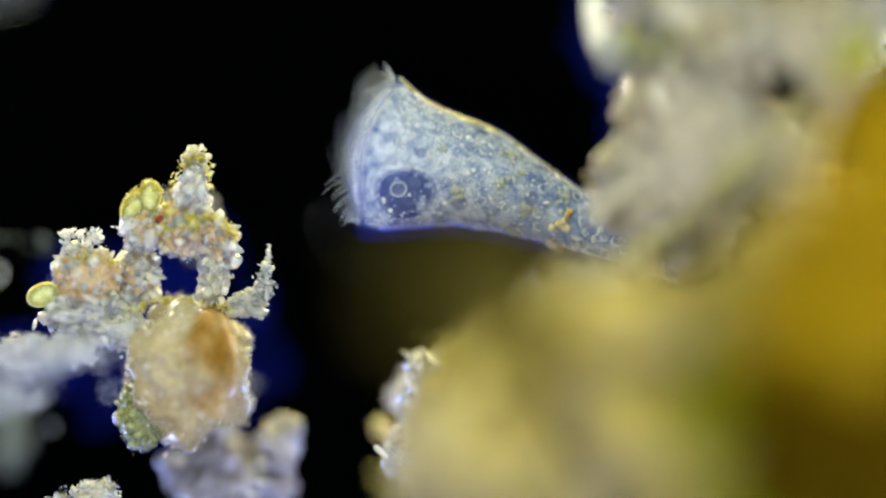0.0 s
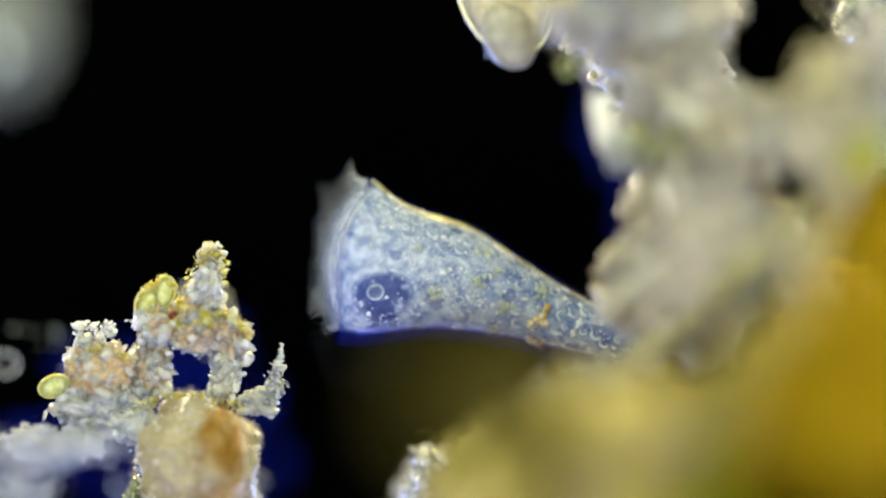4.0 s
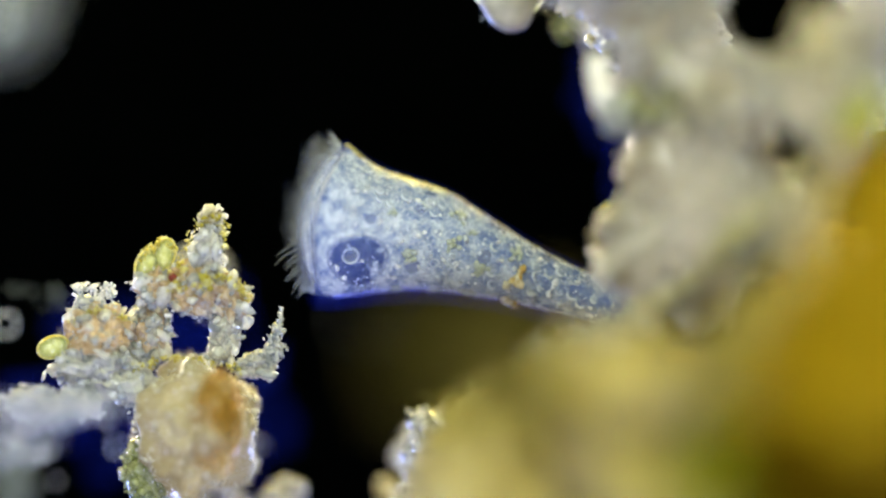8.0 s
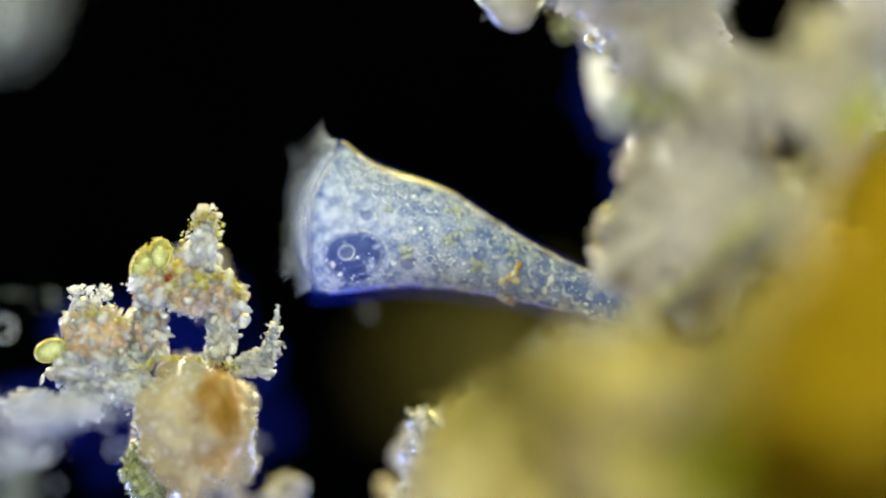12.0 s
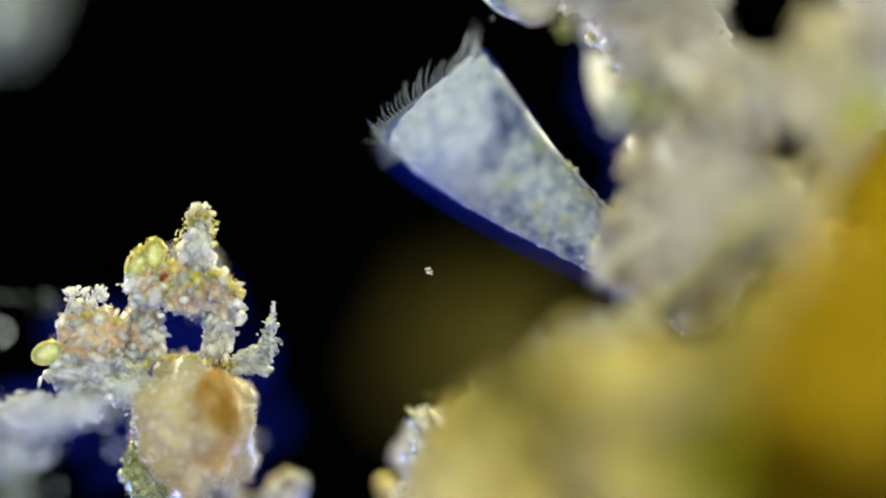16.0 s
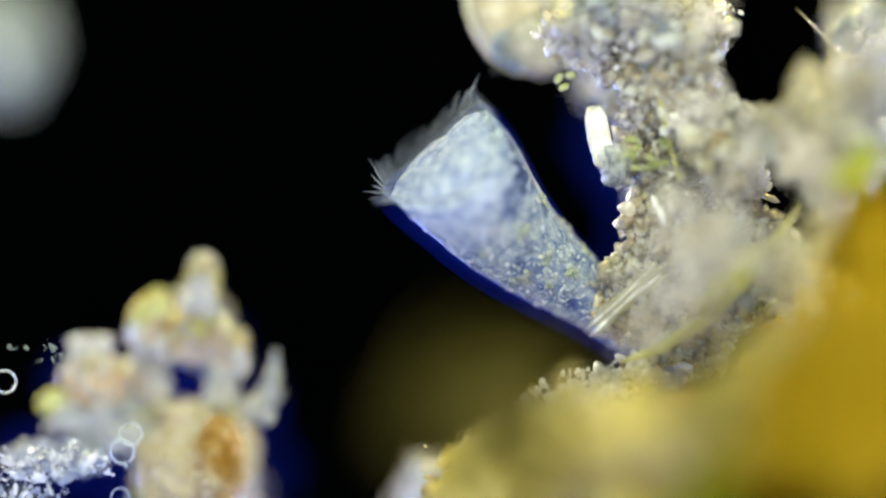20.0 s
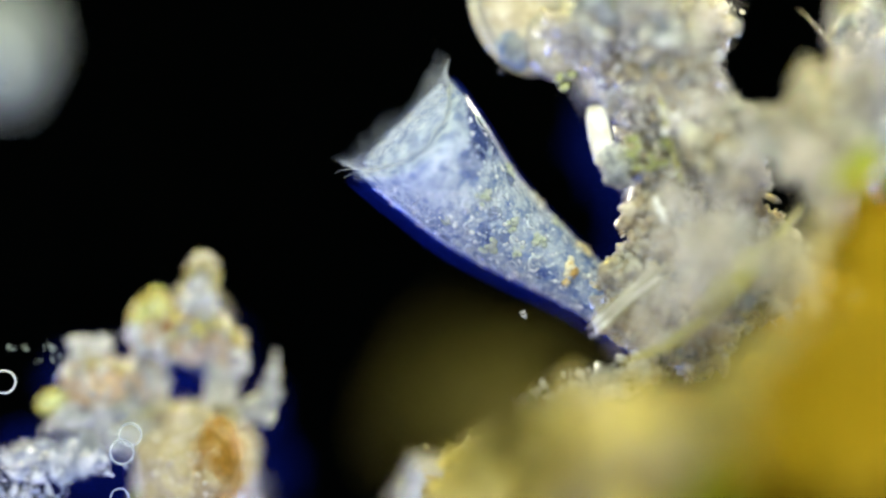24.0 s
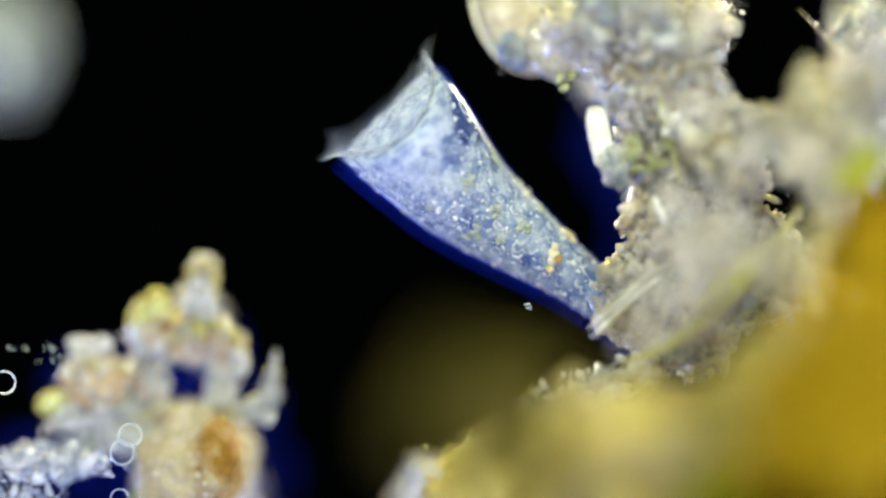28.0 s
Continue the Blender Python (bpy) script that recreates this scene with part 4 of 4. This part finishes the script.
    seam = [(1400, 330), (1450, 240), (1490, 290), (1540, 320), (1540, 420), (1480, 520), (1380, 610), (1290, 620), (1340, 540), (1420, 440)]
    pts = [place(px, py, rng.uniform(0.85, 1.4)) - yellow.location for px, py in fill(seam, 17, (), 43, 0.5) if lattice(np.array([(px / 50, py / 50, 0.5)]), 12)[0] > 0.4]
    part("haze", mesh_of("haze", *crumbs(np.array(pts), rng.uniform(0.005, 0.013, len(pts)), 79), haze_yellow), yellow, "loose yellowish crumbs between the mass and the heap", kind="stuff")
    # thin strands drawn out of the mass
    for k in range(16):
        x, y, z, a, long = rng.uniform(900, 1320), rng.uniform(640, 860), rng.uniform(0.78, 1.0), rng.uniform(0.3, 1.3), rng.uniform(60, 150)
        line = [np.array(place(x + long * q * math.cos(a) + 12 * math.sin(5 * q + k), y + long * q * math.sin(a), z + 0.1 * q) - yellow.location) for q in np.linspace(0, 1, 9)]
        part("strand", mesh_of("strand", *tube(line, [0.002, 0.005, 0.007, 0.008, 0.008, 0.007, 0.005, 0.004, 0.001], 6), haze_yellow), yellow, "thin pale strand")
    # ragged upper edge of the mass
    pts = [place(900 + 260 * q + rng.normal(0, 10), 690 - 120 * q ** 0.5 + rng.normal(0, 16), 0.70 + rng.normal(0, 0.02)) - yellow.location for q in rng.random(700)]
    part("crumb_edge", mesh_of("crumb_edge", *crumbs(np.array(pts), np.minimum(0.009, 0.001 + rng.exponential(0.0025, 700)), 12), floc_grey), yellow, "ragged pale crumbs along the edge", kind="stuff")
    edge = thing("debris_crumb", place(760, 790, 0.0), "whitish crumb with a green edge beside the yellow mass", "debris")
    clump(edge, "pale_lump", "whitish lump", place(768, 790, 0.36), (0.034, 0.044, 0.05), 240, floc_lilac, 900, 0.003, glassy, 0.45)
    clump(edge, "pale_lump", "whitish lump", place(745, 905, 0.38), (0.044, 0.050, 0.05), 241, floc_lilac, 900, 0.003, glassy, 0.45)
    clump(edge, "foot", "grey foot on the slide", place(760, 830, 0.18), (0.04, 0.06, 0.19), 242, floc_grey, 300, 0.004)
    return pale, yellow


build_right()


def build_diatom():
    base = thing("diatom", place(1240, 470, 0.70), "curved yellow-green pennate diatom lying in the debris", "diatom")
    arc = [Vector((1100, 555, 0)), Vector((1180, 535, 0)), Vector((1270, 480, 0)), Vector((1340, 400, 0)), Vector((1400, 320, 0)), Vector((1425, 270, 0))]
    pts = [place(p.x, p.y, 0.745) - base.location for p in arc]
    dense = [np.array(pts[0].lerp(pts[1], 0))]
    for a, b in zip(pts, pts[1:]):
        dense += [np.array(a.lerp(b, q)) for q in (0.25, 0.5, 0.75, 1.0)]
    n = len(dense)
    part("valve_edge", mesh_of("valve_edge", *tube(dense, [0.003] + [0.0046] * (n - 2) + [0.003], 8), frustule), base, "bright curved glassy valve edge")
    inner = [p + np.array((-0.020, 0.016, -0.004)) * math.sin(math.pi * i / (n - 1)) for i, p in enumerate(dense)]
    part("valve_edge", mesh_of("valve_edge", *tube(inner, [0.001] + [0.0022] * (n - 2) + [0.001], 8), splinter_glass), base, "thin inner edge of the valve")
    web = [p * 0.5 + q * 0.5 for p, q in zip(dense, inner)]
    part("valve", mesh_of("valve", *tube(web, [0.002] + [0.010 * math.sin(math.pi * i / (n - 1)) + 0.002 for i in range(1, n - 1)] + [0.002], 8), valve_clear), base, "clear yellow-green valve")
    part("chloroplast", mesh_of("chloroplast", *lump((0, 0, 0), (0.080, 0.027, 0.012), 300, 0.25, 2.5, 4, 46), valve_clear), base, "yellow-green chloroplast").location = place(1305, 405, 0.76) - base.location
    for x0, y0, x1, y1, r in ((1252, 420, 1300, 372, 0.0030), (1300, 372, 1330, 366, 0.0026), (1262, 432, 1296, 404, 0.0020), (1330, 366, 1346, 346, 0.0020), (1320, 318, 1352, 302, 0.0024), (1352, 302, 1362, 318, 0.0022)):
        p, q = place(x0, y0, 0.73) - base.location, place(x1, y1, 0.73) - base.location
        bow = Vector((-0.008, 0.010, 0))
        part("rib", mesh_of("rib", *tube([np.array(p.lerp(q, k) + bow * math.sin(math.pi * k)) for k in np.linspace(0, 1, 8)], [r * 0.5] + [r] * 6 + [r * 0.5], 6), splinter_glass), base, "pale glassy rib")
    sliver = thing("spicule", place(1080, 490, 0.72), "pale yellowish glassy splinter bundle lying across the stalk", "splinter")
    rng = np.random.default_rng(16)
    for k in range(7):
        f0, f1 = 0.10 * rng.random(), 1 - 0.30 * rng.random()
        off = (k - 3) * 4.5
        a, b = place(1040 + off * 0.55, 508 + off * 0.60, 0.70 + 0.006 * (k % 3)) - sliver.location, place(1205 + off * 0.9, 358 + off * 0.9, 0.71 + 0.006 * (k % 3)) - sliver.location
        r = rng.uniform(0.0022, 0.0044)
        part("splinter", mesh_of("splinter", *tube([np.array(a.lerp(b, f0 + (f1 - f0) * q)) + np.array((0, 0.002 * math.sin(7 * q + k), 0)) for q in np.linspace(0, 1, 9)], [0.001, r * 0.8, r, r, r * 0.9, r, r * 0.8, r * 0.6, 0.0008], 7), white_flake if k % 3 == 1 else splinter_glass), sliver)
    # chain of algal cells in the heap
    chain = thing("algal_filament", place(1180, 100, 0.74), "thin chain of clear greenish algal cells in the heap", "algae")
    path = [Vector((1140, -70, 0)), Vector((1150, -10, 0)), Vector((1166, 60, 0)), Vector((1180, 120, 0)), Vector((1192, 170, 0)), Vector((1210, 228, 0))]
    for i, (p, q) in enumerate(zip(path, path[1:])):
        for k in range(3):
            a, b = p.lerp(q, k / 3 + 0.03), p.lerp(q, (k + 1) / 3 - 0.03)
            a, b = place(a.x, a.y, 0.735) - chain.location, place(b.x, b.y, 0.735) - chain.location
            part("cell", mesh_of("cell", *tube([np.array(a.lerp(b, f)) for f in (0, 0.12, 0.3, 0.5, 0.7, 0.88, 1)], [0.002, 0.0042, 0.0046, 0.0044, 0.0046, 0.0042, 0.002], 8), valve_clear), chain)
            part("cross_wall", mesh_of("cross_wall", *lump(b, (0.0046, 0.0022, 0.0046), 5, 0.1, 2, 2), shell_rim), chain)


build_diatom()


def build_shell():
    base = thing("oval_shell", place(886, -84, 0.49), "pale speckled oval shell with a body bulging out of it", "shell")
    part("wall", mesh_of("wall", *lump((0, 0, 0), (0.074, 0.114, 0.05), 310, 0.03, 1.5, 5, 20), shell_wall), base)
    a = radians(20)
    ring = [(0.079 * math.cos(q) * math.cos(a) - 0.120 * math.sin(q) * math.sin(a), 0.079 * math.cos(q) * math.sin(a) + 0.120 * math.sin(q) * math.cos(a), 0) for q in np.linspace(0, 2 * np.pi, 80)]
    part("rim", mesh_of("rim", *tube(ring, [0.0038] * 80, 6), shell_rim), base, "bright yellowish rim of the shell")
    ob = part("dark_patch", mesh_of("dark_patch", *lump((0, 0, 0), (0.026, 0.036, 0.012), 312, 0.3, 2, 4, 30), plasm), base, "blue-grey speckled patch")
    ob.location = (-0.012, -0.075, 0.036)
    rng = np.random.default_rng(7)
    pts = np.array([(-0.010 + rng.normal(0, 0.011), -0.074 + rng.normal(0, 0.013), 0.046 + rng.normal(0, 0.002)) for k in range(120)])
    part("specks", mesh_of("specks", *crumbs(pts, rng.uniform(0.001, 0.004, 120), 8), glassy), base, "tiny bright specks", kind="stuff")
    lobe = part("lobe", mesh_of("lobe", *lump((0, 0, 0), (0.046, 0.062, 0.040), 311, 0.04, 1.5, 5, 25), shell_body), base, "pale granular body bulging from the shell")
    lobe.location = (0.010, -0.080, 0.035)
    return base, lobe


shell, lobe = build_shell()
flake_dim = matter("far_floc", [(0.30, 0.33, 0.32), (0.46, 0.48, 0.45), (0.58, 0.60, 0.56)], 12, 120, through_light=0.6, gloss=0, clear=0.35)
far = thing("floc_flake", place(10, 20, 0.0), "soft grey floc column standing on the slide", "debris")
clump(far, "floc_head", "soft grey floc", place(-20, -30, 1.55), (0.070, 0.085, 0.05), 320, flake_dim, 400, 0.005, None, 0.35)
clump(far, "floc_stem", "thin grey stem", place(-30, 10, 0.70), (0.03, 0.04, 0.72), 321, floc_dim, 300, 0.005, None, 0.3)


def build_speck(px, py, seed, r):
    base = thing("drifting_speck", place(px, py), "tiny pale particle adrift in the water", "particle")
    part("grain", mesh_of("grain", *crumbs(np.random.default_rng(seed).normal(0, r * 0.7, (9, 3)), [r * 0.5] * 9, seed, 2), glassy), base)
    return base


speck = build_speck(640, 556, 51, 0.004)


# ---- what moves ----
# seconds, pixel of the stalk in the view, height, turn in the plane, pitch, roll
SWAY = [
    (0.0, 1172, 573, 0.44, 21.5, 0, 0), (0.5, 1163, 572, 0.44, 21.2, 0, 0), (1.0, 1156, 571, 0.44, 21.0, 0, 0), (1.5, 1153, 564, 0.44, 20.6, 0, 0),
    (2.0, 1149, 560, 0.44, 20.3, 0, 0), (2.5, 1141, 558, 0.44, 19.8, 0, 0), (4.5, 1117, 568, 0.44, 18.8, 0, 0), (5.0, 1107, 570, 0.44, 18.5, 0, 0),
    (6.0, 1097, 571, 0.44, 18.2, 0, 0), (7.0, 1094, 566, 0.44, 18.2, 0, 0), (8.0, 1088, 560, 0.44, 18.1, 0, 0), (9.0, 1084, 562, 0.44, 18.0, 0, 0),
    (10.0, 1083, 560, 0.44, 18.0, 0, 0), (11.0, 1086, 551, 0.44, 18.0, 0, 0), (12.0, 1081, 553, 0.44, 18.0, 0, 0), (12.5, 1080, 557, 0.44, 18.2, 0, 0),
    (13.5, 1100, 566, 0.44, 20.6, 0, 0), (14.5, 1128, 559, 0.45, 21.8, 0, 0), (15.3, 1157, 568, 0.47, 31.0, -2, 18), (16.0, 1198, 546, 0.50, 41.0, -9, 70), (16.5, 1175, 552, 0.54, 46.6, -27, 85),
    (17.0, 1167, 569, 0.55, 47.5, -29, 90), (17.5, 1174, 567, 0.56, 45.5, -30, 90), (18.4, 1187, 570, 0.60, 44.4, -27, 90), (19.2, 1184, 567, 0.60, 43.7, -23, 90), (20.0, 1188, 557, 0.60, 42.9, -16, 90),
    (21.5, 1175, 532, 0.53, 42.1, -10, 90), (23.5, 1155, 510, 0.59, 40.9, -4, 90), (25.0, 1137, 500, 0.61, 41.5, -3, 90), (26.0, 1132, 488, 0.61, 41.1, -2, 90), (28.0, 1121, 484, 0.62, 41.3, -1, 90)]
# seconds, shift in x and y, turn
LEFT = [(0.0, -5, 0, 2.6), (1.0, -5, 0, 2.6), (1.5, -5, 0, 2.0), (2.5, -4, 0, 1.6), (4.5, -2, 0, 0.4), (5.5, -1, 0, 0.3), (6.0, 0, 0, 0), (9.0, 0, 0, 0),
        (9.5, -1, 0, 0.4), (10.5, 0, 0, 0.1), (11.5, 0, 0, 0.2), (12.0, -1, 0, 1.4), (12.5, -2, 0, 2.0), (14.5, -4, 0, 2.8), (16.0, -4, 0, 2.8), (17.0, -6, 0, 2.9), (20.0, -6, 0, 2.9), (28.0, -6, 0, 2.9)]
SHELL = [(0.0, 0, 0), (11.0, 0, 0), (12.5, 3, 0), (14.5, 8, 1), (16.0, 16, 2), (17.0, 21, 2), (18.0, 16, 2), (20.0, 21, 2), (21.5, 30, 3), (25.0, 31, 3), (28.0, 31, 3)]
LOBE = [(0.0, 10, 80), (11.0, 11, 80), (12.5, 16, 78), (14.5, 22, 74), (16.0, 34, 70), (17.0, 41, 68), (20.0, 44, 69), (21.5, 54, 70), (25.0, 59, 70), (28.0, 59, 70)]
# the height of 1.6 blurs the speck out of the camera's view
DRIFT = [(0.0, 640, 520, 1.6), (11.0, 645, 560, 1.6), (12.5, 648, 552, 0.46), (14.5, 637, 558, 0.45), (15.0, 657, 530, 0.45), (15.5, 696, 474, 0.45), (16.0, 758, 483, 0.45), (16.5, 745, 545, 0.45),
         (17.0, 717, 638, 0.48), (18.5, 760, 640, 1.6), (22.0, 860, 520, 1.6), (24.0, 925, 470, 0.66), (26.0, 926, 450, 0.63), (28.0, 934, 455, 0.63)]


def motions():
    walk(ciliate, [(t, Matrix.Translation(place(px, py, z - 0.045)) @ pose(0, 0, 0, roll, pitch, 180 - turn)) for t, px, py, z, turn, pitch, roll in SWAY])
    home = left.location.copy()
    walk(left, [(t, Matrix.Translation(home + Vector((x / 1000, -y / 1000, 0))) @ pose(0, 0, 0, 0, 0, a)) for t, x, y, a in LEFT])
    home2 = shell.location.copy()
    walk(shell, [(t, Matrix.Translation(home2 + Vector((x / 1000, -y / 1000, 0)))) for t, x, y in SHELL])
    walk(lobe, [(t, pose(x / 1000, -y / 1000, 0.035)) for t, x, y in LOBE])
    walk(speck, [(t, Matrix.Translation(place(px, py, z))) for t, px, py, z in DRIFT])
    for tuft, root, a0, side in BEATS:
        rows = []
        for k in range(141):
            t = k * 0.2
            swing = radians(24) * math.sin(2 * math.pi * (t / 1.15) - 5 * a0)
            rows.append((t, Matrix.Translation(root) @ Matrix.Rotation(swing, 4, Vector(side))))
        walk(tuft, rows)


motions()
